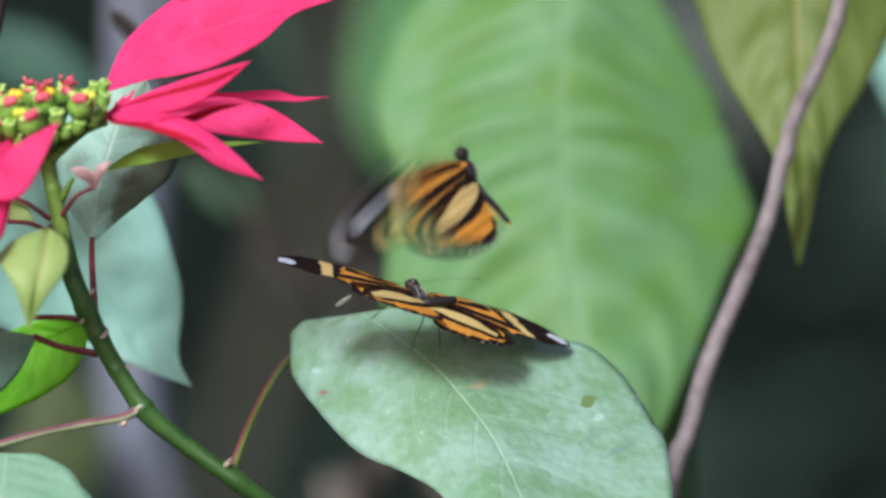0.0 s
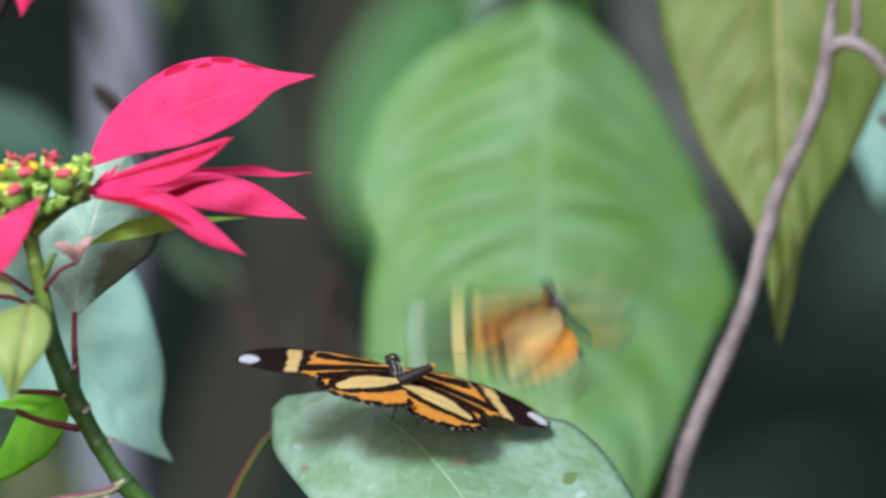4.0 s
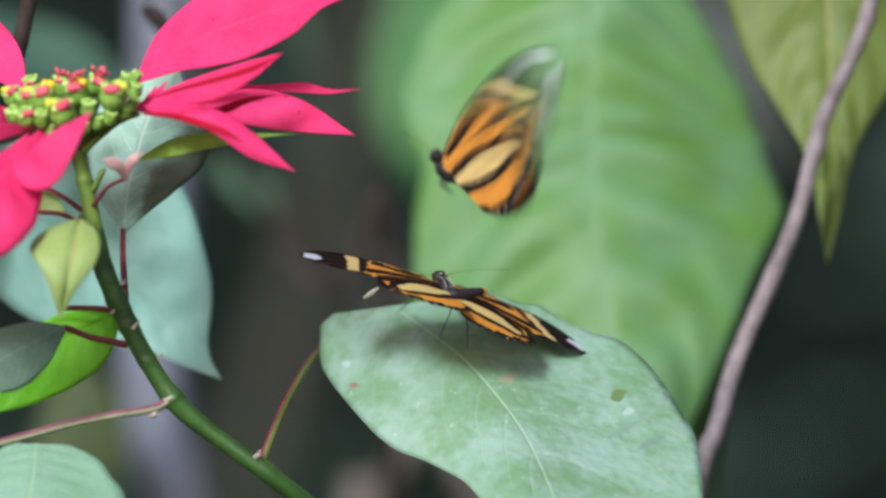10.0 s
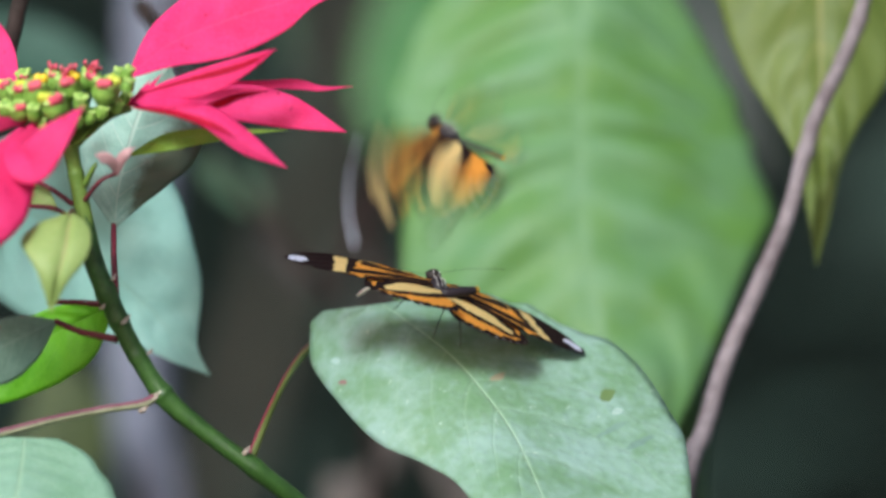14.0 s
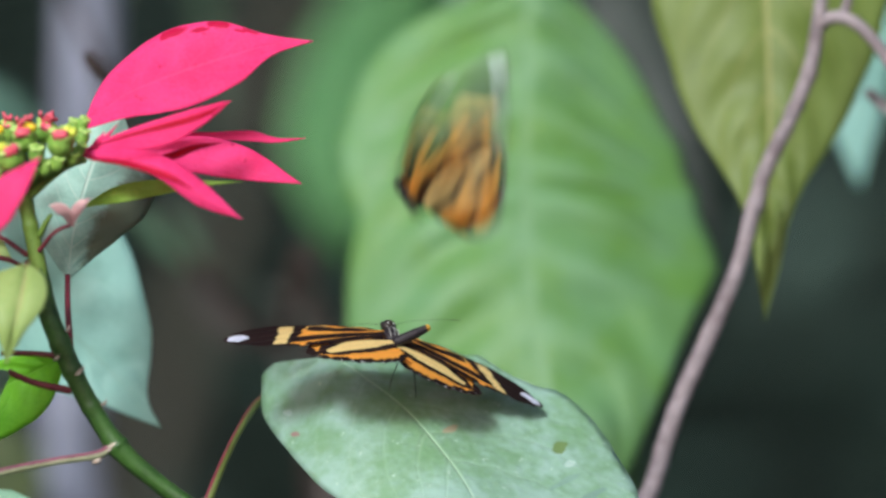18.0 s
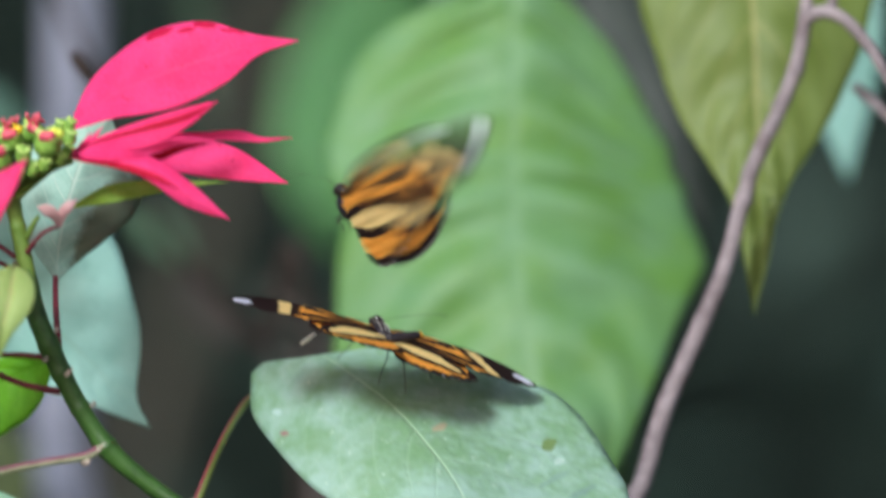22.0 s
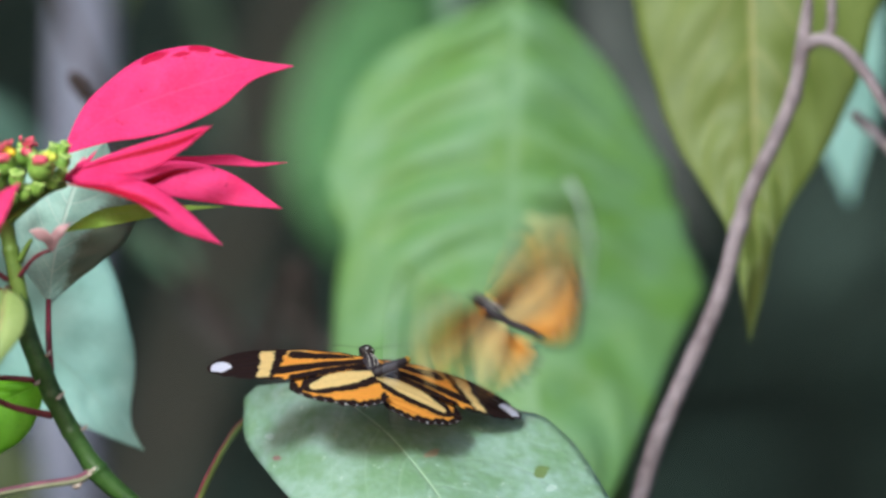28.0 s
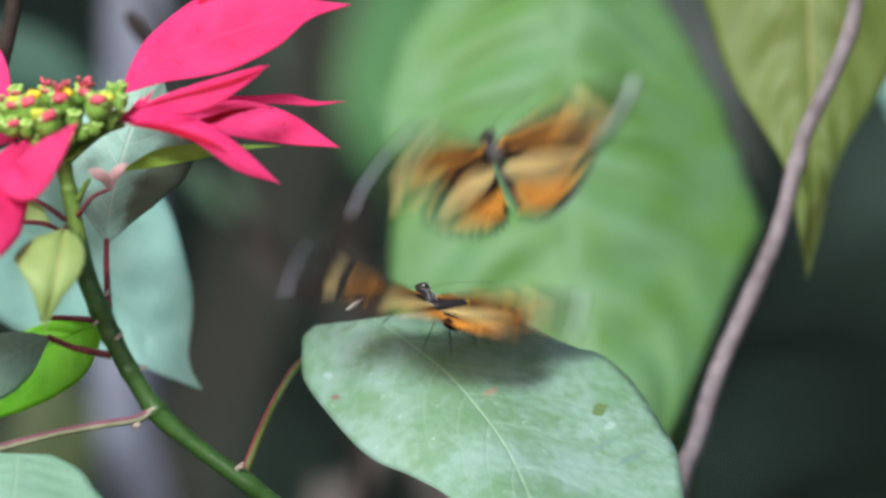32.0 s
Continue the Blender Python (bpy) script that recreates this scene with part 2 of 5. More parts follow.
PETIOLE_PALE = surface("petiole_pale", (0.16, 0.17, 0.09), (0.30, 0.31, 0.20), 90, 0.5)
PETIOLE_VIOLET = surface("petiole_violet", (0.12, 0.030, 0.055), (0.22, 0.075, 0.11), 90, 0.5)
SCAR = surface("leaf_scar", (0.20, 0.13, 0.10), (0.58, 0.50, 0.44), 700, 0.8)
BUD = surface("green_bud", (0.10, 0.22, 0.025), (0.26, 0.42, 0.085), 300, 0.5, 0.6, spec=0.35)
BUD_LIP = surface("bud_lip", (0.24, 0.40, 0.06), (0.46, 0.60, 0.20), 500, 0.5, 0.6)
BUD_RED = surface("red_bud_tip", (0.50, 0.03, 0.07), (0.80, 0.16, 0.22), 700, 0.6, 0.6)
GLAND = surface("yellow_gland", (0.75, 0.45, 0.01), (0.90, 0.68, 0.04), 500, 0.3, spec=0.6)
TWIG = surface("grey_twig", (0.12, 0.09, 0.098), (0.29, 0.24, 0.26), 130, 0.8, 0.8)
BARK = surface("dark_bark", (0.014, 0.009, 0.008), (0.045, 0.029, 0.025), 130, 0.85, 0.9)
PALE_BARK = surface("pale_bark", (0.10, 0.105, 0.145), (0.25, 0.26, 0.335), 14, 0.85, 0.6, 60)
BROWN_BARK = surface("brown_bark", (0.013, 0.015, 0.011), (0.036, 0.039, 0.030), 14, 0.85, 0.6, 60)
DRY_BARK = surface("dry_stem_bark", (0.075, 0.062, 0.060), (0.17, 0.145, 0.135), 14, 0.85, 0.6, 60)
# darker copy of the dry stem bark, shade put into its colour
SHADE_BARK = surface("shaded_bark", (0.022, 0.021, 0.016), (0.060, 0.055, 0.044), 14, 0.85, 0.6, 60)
SOIL = surface("soil", (0.02, 0.022, 0.018), (0.05, 0.052, 0.042), 3, 0.95, 0.6, 30)
BLACK = surface("butterfly_black", (0.006, 0.004, 0.004), (0.03, 0.02, 0.018), 900, 0.5)
FUR = surface("butterfly_body", (0.006, 0.004, 0.006), (0.028, 0.020, 0.026), 900, 0.5, 0.5, 3000, spec=0.3)
SPOT_GREY = surface("butterfly_pale_hair", (0.22, 0.21, 0.20), (0.42, 0.40, 0.38), 900, 0.7)
SPOT = surface("butterfly_white", (0.5, 0.5, 0.5), (0.85, 0.85, 0.85), 900, 0.6)
CLUB = surface("butterfly_antenna_tip", (0.88, 0.87, 0.80), (0.95, 0.94, 0.90), 900, 0.6)
TAIL = surface("butterfly_tail", (0.30, 0.15, 0.015), (0.50, 0.28, 0.03), 900, 0.6)


def wing_material(name):
    """Scales coloured by the wing's own pattern, with a fine grain and faint veins."""
    m, tree, bsdf = material(name)
    pattern = tree.nodes.new("ShaderNodeVertexColor")
    pattern.layer_name = "pattern"
    grain = noise_of(tree, 1500.0, 4.0)
    colour = mixed(tree, 0.5, pattern.outputs[0], mixed(tree, step(tree, grain, 0.25, 0.75), (0.72, 0.72, 0.72), (1.0, 1.0, 1.0)), "MULTIPLY")
    tree.links.new(colour, bsdf.inputs["Base Color"])
    bsdf.inputs["Roughness"].default_value = 0.6
    bsdf.inputs["Specular IOR Level"].default_value = 0.25
    bumped(tree, bsdf, grain, 0.25, 0.0002)
    glow = tree.nodes.new("ShaderNodeBsdfTranslucent")
    tree.links.new(colour, glow.inputs[0])
    blend = tree.nodes.new("ShaderNodeMixShader")
    blend.inputs[0].default_value = 0.42
    tree.links.new(bsdf.outputs[0], blend.inputs[1])
    tree.links.new(glow.outputs[0], blend.inputs[2])
    thin = tree.nodes.new("ShaderNodeBsdfTransparent")
    tree.links.new(colour, thin.inputs[0])
    sheer = tree.nodes.new("ShaderNodeMixShader")
    sheer.inputs[0].default_value = 0.10
    tree.links.new(blend.outputs[0], sheer.inputs[1])
    tree.links.new(thin.outputs[0], sheer.inputs[2])
    tree.links.new(sheer.outputs[0], tree.nodes["Material Output"].inputs[0])
    return m


WING = wing_material("butterfly_wing")


# ---- builders ----
def thing(name, place, label, category, group="", kind=""):
    ob = new(name)
    ob.location = place
    ob.empty_display_size = 0.01
    return tagged(ob, label, category, group, kind)


def mesh_object(name, bm, mat, smooth=True):
    me = bpy.data.meshes.new(name)
    bm.normal_update()
    bm.to_mesh(me)
    bm.free()
    me.materials.append(mat)
    if smooth:
        me.polygons.foreach_set("use_smooth", [True] * len(me.polygons))
    return new(name, me)


def part(name, bm, mat, parent, label=""):
    """One mesh, given in world places, under a thing or a part."""
    ob = mesh_object(name, bm, mat)
    if label:
        ob["label"] = label
    root, m = parent, Matrix()
    while root is not None:
        m = root.matrix_basis @ m
        root = root.parent
    ob.data.transform(m.inverted())
    ob.parent = parent
    return ob


def spline(points, t):
    """Catmull-Rom through vectors or numbers, t from 0 to 1."""
    n = len(points) - 1
    x = min(max(t, 0.0), 1.0) * n
    i = min(int(x), n - 1)
    f = x - i
    p1, p2 = points[i], points[i + 1]
    p0 = points[i - 1] if i > 0 else p1 * 2 - p2
    p3 = points[i + 2] if i + 2 <= n else p2 * 2 - p1
    return 0.5 * (p1 * 2 + (p2 - p0) * f + (p0 * 2 - p1 * 5 + p2 * 4 - p3) * f * f + (p1 * 3 - p0 - p2 * 3 + p3) * f * f * f)


def tube(points, radii, sides=10, steps=40, wobble=0.0, seed=0.0, knots=()):
    """A round, tapering rod along points (world), radii in metres; knots: (t, swelling, width)."""
    bm = bmesh.new()
    rings = []
    guide = Vector((0.31, -0.9, 0.2))
    for i in range(steps + 1):
        t = i / steps
        p = spline(points, t)
        ahead = (spline(points, min(t + 0.01, 1)) - spline(points, max(t - 0.01, 0))).normalized()
        a = ahead.cross(guide).normalized()
        b = ahead.cross(a)
        r = max(spline(radii, t), 1e-5)
        for kt, swell, width in knots:
            r *= 1 + swell * math.exp(-((t - kt) / width) ** 2)
        ring = []
        for k in range(sides):
            w = 2 * math.pi * k / sides
            rr = r * (1 + wobble * noise.noise((p.x * 300 + seed, p.z * 300, k * 0.9)))
            ring.append(bm.verts.new(p + a * math.cos(w) * rr + b * math.sin(w) * rr))
        rings.append(ring)
    for r0, r1 in zip(rings, rings[1:]):
        for k in range(sides):
            bm.faces.new((r0[k], r0[(k + 1) % sides], r1[(k + 1) % sides], r1[k]))
    bm.faces.new(rings[0][::-1])
    bm.faces.new(rings[-1])
    return bm


def blade(mid, left, right, tilt=(0.0, 0.0), curl=(0.0, 0.0), lean=(0.0, 0.0), ripple=0.0, waves=8, fold=0.0, thick=0.00035, ns=36, nc=8, rough_edge=0.02, seed=1.0):
    """A leaf blade: its midrib through plan places, and its half breadths (plan units) to the left and right of the way along it.
    tilt: metres of depth for each metre of breadth; curl: the same at the edge, growing with the square; lean: degrees by which
    the ribs are swept, station by station; ripple: metres of swelling between the side veins; fold: depth of the midrib's groove."""
    points = [at(*p) for p in mid]
    k = UNIT * (2.0 + mid[len(mid) // 2][2]) / 2
    left, right = [w * k for w in left], [w * k for w in right]
    bm = bmesh.new()
    uv = bm.loops.layers.uv.new("UVMap")
    grid = []
    for i in range(ns + 1):
        t = i / ns
        p = spline(points, t)
        ahead = spline(points, min(t + 0.02, 1)) - spline(points, max(t - 0.02, 0))
        a = math.atan2(ahead.z, ahead.x) - math.pi / 2 + radians(spline(list(lean), t))
        side = Vector((math.cos(a), 0, math.sin(a)))
        row = []
        for j in range(-nc, nc + 1):
            c = j / nc
            w = max(spline(right if c > 0 else left, t), 0.00004)
            n = 1 if c > 0 else 0
            edge = 1 + rough_edge * noise.noise((t * 13 + seed, 3.7 * n + seed, 0.0)) * abs(c)
            x = abs(c) * w * edge
            q = p + side * (x if c > 0 else -x)
            slope = spline(list(tilt[n]), t) if isinstance(tilt[n], tuple) else tilt[n]
            q.y += slope * x + curl[n] * x * abs(c) + fold * (1 - abs(c)) ** 6
            q.y += ripple * math.sin(2 * math.pi * waves * (t - 0.2 * abs(c) ** 2.4)) * math.sin(math.pi * min(abs(c) * 1.15, 1)) * min(1, w / 0.008)
            q.y += 0.0016 * noise.noise((q.x * 45 + seed, q.z * 45, seed)) * min(1, w / 0.01)
            row.append(q)
        grid.append(row)
    m = 2 * nc + 1
    normals = []
    for i in range(ns + 1):
        line = []
        for j in range(m):
            du = grid[min(i + 1, ns)][j] - grid[max(i - 1, 0)][j]
            dv = grid[i][min(j + 1, m - 1)] - grid[i][max(j - 1, 0)]
            nn = du.cross(dv)
            line.append(nn.normalized() if nn.length > 1e-14 else Vector((0, -1, 0)))
        normals.append(line)
    layers = []
    for sign in (0.5, -0.5):
        layers.append([[bm.verts.new(grid[i][j] + normals[i][j] * thick * sign * (0.3 if j in (0, m - 1) else 1)) for j in range(m)] for i in range(ns + 1)])
    spots = {}
    for layer in layers:
        for i in range(ns + 1):
            for j in range(m):
                spots[layer[i][j]] = (i / ns, j / (m - 1))
    for i in range(ns):
        for j in range(m - 1):
            a, b = layers
            bm.faces.new((a[i][j], a[i + 1][j], a[i + 1][j + 1], a[i][j + 1]))
            bm.faces.new((b[i][j], b[i][j + 1], b[i + 1][j + 1], b[i + 1][j]))
        for j in (0, m - 1):
            a, b = layers
            quad = (a[i][j], b[i][j], b[i + 1][j], a[i + 1][j])
            bm.faces.new(quad if j == 0 else quad[::-1])
    for j in range(m - 1):
        a, b = layers
        bm.faces.new((a[0][j], a[0][j + 1], b[0][j + 1], b[0][j]))
        bm.faces.new((a[ns][j + 1], a[ns][j], b[ns][j], b[ns][j + 1]))
    for f in bm.faces:
        for loop in f.loops:
            loop[uv].uv = spots[loop.vert]
    return bm


def egg(place, radii, turn=None, rings=8, sides=10, pinch=0.0):
    """A rounded body about place; pinch draws its upper end in."""
    bm = bmesh.new()
    bmesh.ops.create_uvsphere(bm, u_segments=sides, v_segments=rings, radius=1.0)
    for v in bm.verts:
        s = 1 - pinch * max(v.co.z, 0)
        v.co = Vector((v.co.x * radii[0] * s, v.co.y * radii[1] * s, v.co.z * radii[2]))
    m = Matrix.Translation(place) @ (turn.to_4x4() if turn else Matrix())
    bmesh.ops.transform(bm, matrix=m, verts=bm.verts)
    return bm


def joined(parts):
    """Several bmeshes of one part as one."""
    bm = bmesh.new()
    for other in parts:
        me = bpy.data.meshes.new("piece")
        other.to_mesh(me)
        other.free()
        bm.from_mesh(me)
        bpy.data.meshes.remove(me)
    return bm


def line(*places):
    return [at(*p) for p in places]


def mm(*values):
    return [v * 0.001 for v in values]

# ---- ground and distance ----
def ground():
    bm = bmesh.new()
    bmesh.ops.create_grid(bm, x_segments=60, y_segments=60, size=1500.0)
    for v in bm.verts:
        far = v.co.length
        v.co.z = 0.0 if far < 60 else 3.0 * noise.noise((v.co.x * 0.01, v.co.y * 0.01, 0)) - 1.5
    return tagged(mesh_object("ground", bm, SOIL), "dark bare soil under the plants", "ground", kind="structure")


ground()


def bank():
    """A dark backdrop bank added behind the plants; its shade is put into the colour."""
    bm = bmesh.new()
    nx, nz = 60, 16
    rows = [[bm.verts.new((-6 + 12 * i / nx, 5.2 + 0.5 * j / nz * 3 + 0.25 * noise.noise((i * 0.3, j * 0.3, 1)), -0.05 + 4.2 * j / nz)) for i in range(nx + 1)] for j in range(nz + 1)]
    for j in range(nz):
        for i in range(nx):
            bm.faces.new((rows[j][i], rows[j][i + 1], rows[j + 1][i + 1], rows[j + 1][i]))
    return tagged(mesh_object("backdrop", bm, BANK_SHADE), "dark backdrop bank added behind the garden, shade put into its colour", "bank", kind="structure")


bank()


def thicket():
    """Shaded undergrowth: many small leaves on a deep hedge, one mesh."""
    rng = random.Random(7)
    verts, faces = [], []
    for _ in range(9000):
        x, y = rng.uniform(-3.5, 3.5), rng.uniform(2.6, 4.8)
        z = rng.uniform(0.0, 3.0) * (0.8 + 0.2 * noise.noise((x, y, 2.0)))
        size = rng.uniform(0.03, 0.09)
        turn = Euler((rng.uniform(-0.6, 1.4), rng.uniform(-0.7, 0.7), rng.uniform(0, 6.28))).to_matrix()
        n = len(verts)
        for a, b, c in ((0, 0, 0), (-0.35, 0.45, 0.08), (0, 1.2, -0.1), (0.35, 0.45, 0.08), (0, 0.5, -0.03)):
            verts.append(Vector((x, y, z)) + turn @ Vector((a, b, c)) * size)
        faces += [(n, n + 4, n + 1), (n + 1, n + 4, n + 2), (n + 2, n + 4, n + 3), (n + 3, n + 4, n)]
    me = bpy.data.meshes.new("undergrowth")
    me.from_pydata(verts, [], faces)
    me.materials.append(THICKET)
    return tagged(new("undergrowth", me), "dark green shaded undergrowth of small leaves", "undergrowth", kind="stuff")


# leaf green darkened so that its colour carries part of the shade
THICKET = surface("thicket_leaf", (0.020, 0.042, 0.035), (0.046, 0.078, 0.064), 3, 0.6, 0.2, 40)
thicket()


def trunk(name, points, radii, mat, label, category="tree"):
    root = thing(name, points[0], label, category)
    part("trunk", tube(points, radii, 16, 60, 0.12, knots=((0.4, 0.08, 0.02), (0.7, 0.06, 0.02))), mat, root)
    top, r = points[-1], radii[-1]
    for k in range(3):
        way = Vector((math.cos(2.1 * k + 0.4), math.sin(2.1 * k + 0.4), 1.1)).normalized()
        side = Vector((way.x, way.y, 0.2)) * r * 12
        part("limb", tube([top - Vector((0, 0, r * 2)), top + way * r * 8, top + way * r * 16 + side * 0.4], [r * 0.7, r * 0.5, r * 0.25], 8, 14, 0.1), mat, root)
    return root


def upright(u, v, d, lean=0.0, top=2.6):
    """Places along a rod that passes the plan place (u, v) at depth d and stands on the ground."""
    p = at(u, v, d)
    return [Vector((p.x + lean * (z - p.z), d, z)) for z in (0.0, 0.5, 0.9, p.z, 1.7, top)]


foot = at(330, 441, 0.6)
trunk("tree", [Vector((foot.x + 0.01, 0.6, 0.0)), Vector((foot.x, 0.6, 0.6))] + line((300, 1300, 0.6), (264, 960, 0.6), (238, 830, 0.6), (218, 640, 0.6), (236, 300, 0.6), (246, -100, 0.6), (240, -1500, 0.6), (200, -5000, 0.6)),
      mm(15, 13, 11, 9.5, 9.5, 10, 10, 10, 10, 8), PALE_BARK, "slender pale grey tree trunk behind the flower")
for low, places in ((560, ((575, 1200), (609, 941), (660, 838), (700, 770), (760, 660))), (870, ((850, 1200), (809, 941), (764, 862), (735, 790), (700, 700)))):
    foot = at(low, 441, 0.5)
    trunk("sapling", [Vector((foot.x, 0.5, 0.0)), Vector((foot.x, 0.5, 0.6))] + line(*((u, v, 0.5) for u, v in places)), mm(8, 7, 6, 5, 4.6, 4.2, 3), DRY_BARK, "thin mauve-brown sapling stem in the shade")
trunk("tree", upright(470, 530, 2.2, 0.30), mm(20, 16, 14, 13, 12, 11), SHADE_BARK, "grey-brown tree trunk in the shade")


def canopy():
    """Tree crowns added out of view to keep the undergrowth dark: many leaves in one mesh."""
    rng = random.Random(11)
    verts, faces = [], []
    for _ in range(7000):
        x, y = rng.uniform(-5, 5), rng.uniform(1.5, 7.0)
        z = 2.9 + rng.uniform(-0.35, 0.6) + 0.25 * noise.noise((x * 0.8, y * 0.8, 5.0)) + 0.05 * y
        size = rng.uniform(0.09, 0.2)
        turn = Euler((rng.uniform(-0.5, 0.5), rng.uniform(-0.5, 0.5), rng.uniform(0, 6.28))).to_matrix()
        n = len(verts)
        for a, b, c in ((0, 0, 0), (-0.4, 0.45, 0.06), (0, 1.2, -0.1), (0.4, 0.45, 0.06), (0, 0.5, -0.02)):
            verts.append(Vector((x, y, z)) + turn @ Vector((a, b, c)) * size)
        faces += [(n, n + 4, n + 1), (n + 1, n + 4, n + 2), (n + 2, n + 4, n + 3), (n + 3, n + 4, n)]
    me = bpy.data.meshes.new("canopy")
    me.from_pydata(verts, [], faces)
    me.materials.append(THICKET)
    return tagged(new("canopy", me), "unseen dark green leaf canopy added to shade the undergrowth", "canopy", kind="stuff")


canopy()
for x, y in ((-2.6, 3.4), (2.2, 3.9), (0.9, 5.0)):
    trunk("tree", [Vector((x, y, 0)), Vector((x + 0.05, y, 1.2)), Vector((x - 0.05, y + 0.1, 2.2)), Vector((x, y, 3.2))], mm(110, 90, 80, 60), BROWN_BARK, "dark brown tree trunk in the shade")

# ---- the flowering plant ----
plant = thing("poinsettia", at(700, 9727, 0.0), "poinsettia with red bracts, green stem and broad green leaves", "plant")
part("young_stem", tube(line((98, 285, 0.0), (105, 318, 0.0), (112, 352, 0.0), (122, 402, 0.0), (130, 440, 0.0)), mm(2.1, 1.9, 1.95, 2.1, 2.1), 12, 40, 0.06, knots=((0.42, 0.12, 0.04),)), STEM_TOP, plant)
STEM_LINE = line((124, 415, 0.0), (132, 450, 0.0), (144, 500, 0.0), (165, 550, 0.0), (187, 600, 0.0), (213, 650, 0.0), (245, 700, 0.0), (268, 732, 0.0), (297, 760, 0.0), (352, 804, 0.0),
                 (440, 868, 0.0), (530, 945, 0.005), (610, 1070, 0.01), (660, 1400, 0.015))
stem = part("stem", tube(STEM_LINE, mm(2.1, 2.3, 2.45, 2.55, 2.45, 2.4, 2.35, 2.7, 2.35, 2.2, 2.3, 2.3, 2.8, 3.8), 16, 150, 0.08,
            knots=((0.23, 0.10, 0.012), (0.305, 0.14, 0.010), (0.40, 0.10, 0.008), (0.53, 0.16, 0.010), (0.76, 0.12, 0.010))), STEM, plant)
part("lower_stem", tube([at(660, 1400, 0.015), at(690, 3500, 0.02), at(700, 6500, 0.01), at(700, 9727, 0.0)], mm(3.8, 5, 6.5, 8), 12, 40, 0.06), STEM, plant)
for u0, v0, u1, v1, r in ((183, 604, 205, 594, 0.55), (190, 598, 207, 588, 0.4), (247, 732, 269, 717, 0.6), (243, 740, 262, 726, 0.4), (222, 758, 238, 747, 0.75), (404, 836, 419, 820, 0.6), (172, 526, 180, 516, 0.4), (236, 656, 246, 648, 0.45), (152, 578, 164, 566, 0.45)):
    part("leaf_scar", tube(line((u0, v0, -0.0014), ((u0 + u1) / 2 + 1, (v0 + v1) / 2 + 2, -0.0023), (u1, v1, -0.0012)), mm(r * 0.5, r, r * 0.4), 7, 10, 0.5, u0), SCAR, stem)
part("leaf_base", tube(line((126, 358, -0.001), (136, 336, -0.003), (146, 320, -0.004)), mm(0.9, 0.7, 0.5), 8, 10, 0.1), STEM_TOP, stem)


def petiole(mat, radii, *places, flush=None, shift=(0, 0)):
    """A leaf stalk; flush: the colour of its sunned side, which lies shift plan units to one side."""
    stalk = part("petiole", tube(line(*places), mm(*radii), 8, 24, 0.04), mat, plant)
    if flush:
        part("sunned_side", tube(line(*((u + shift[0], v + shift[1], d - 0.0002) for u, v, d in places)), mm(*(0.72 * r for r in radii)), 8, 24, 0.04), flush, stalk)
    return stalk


def bract(mid, left, right, mat=None, **more):
    return part("bract", blade(mid, left, right, **more), mat or RED, plant)


# red bracts round the flower head
bract([(203, 166, 0.006), (275, 108, 0.012), (370, 68, 0.016), (460, 38, 0.014), (530, 18, 0.010), (607, 10, 0.006)],
      (4, 48, 78, 66, 20, 0), (4, 44, 64, 52, 20, 0), tilt=(0.25, -0.2), curl=(0.2, -0.2), ripple=0.0005, waves=6, seed=2, mat=WORN_RED)
bract([(205, 210, 0.0), (270, 188, -0.006), (340, 165, -0.010), (406, 139, -0.010), (463, 117, -0.008)],
      (5, 14, 16, 10, 0), (5, 22, 33, 22, 0), tilt=(0.5, -0.4), seed=3)
bract([(215, 202, 0.006), (290, 178, 0.006), (370, 150, 0.004), (452, 117, 0.0)], (4, 8, 9, 0), (4, 9, 9, 0), tilt=(0.5, -0.3), seed=4)
bract([(225, 205, 0.012), (340, 190, 0.02), (440, 180, 0.026), (500, 180, 0.028), (545, 186, 0.028), (598, 182, 0.028)],
      (6, 14, 8, 11, 5, 0), (6, 14, 8, 8, 4, 0), tilt=(0.5, -0.2), seed=5)
bract([(215, 212, 0.004), (320, 208, 0.010), (416, 216, 0.012), (496, 240, 0.010), (589, 263, 0.006)],
      (5, 20, 36, 36, 0), (5, 20, 31, 18, 0), tilt=(0.35, -0.35), curl=(0.1, 0.1), ripple=0.0004, waves=6, seed=6)
bract([(200, 212, -0.002), (280, 222, -0.010), (346, 245, -0.015), (414, 288, -0.016), (483, 327, -0.014)],
      (5, 20, 26, 21, 0), (5, 10, 15, 18, 0), tilt=(0.5, 0.3), curl=(0.3, 0.1), seed=7)
# thin dark strips that paint the shade in folds and between overlapping bracts
bract([(225, 197, -0.014), (292, 177, -0.019), (396, 149, -0.020), (456, 122, -0.016)], (1, 4, 6, 0), (1, 3, 5, 0), mat=FOLD_SHADE_RED, tilt=(0.5, -0.3), ns=20, nc=3, seed=28)
bract([(206, 221, -0.010), (280, 229, -0.024), (349, 250, -0.030), (396, 276, -0.030)], (1, 4, 5, 0), (1, 7, 8, 0), mat=FOLD_SHADE_RED, tilt=(0.3, 0.3), ns=20, nc=3, seed=29)
bract([(318, 222, -0.004), (358, 213, -0.006), (400, 199, -0.006), (448, 191, -0.004)], (1, 5, 4, 0), (1, 9, 6, 0), mat=FOLD_SHADE_RED, tilt=(0.3, 0.3), ns=20, nc=3, seed=30)
for u, v, u1, v1 in ((215, 205, 262, 160), (218, 198, 240, 172), (225, 208, 300, 190)):
    bract([(u, v, -0.002), ((u + u1) / 2, (v + v1) / 2 + 4, -0.003), (u1, v1, -0.003)], (2, 5, 0), (2, 5, 0), ns=10, nc=2)
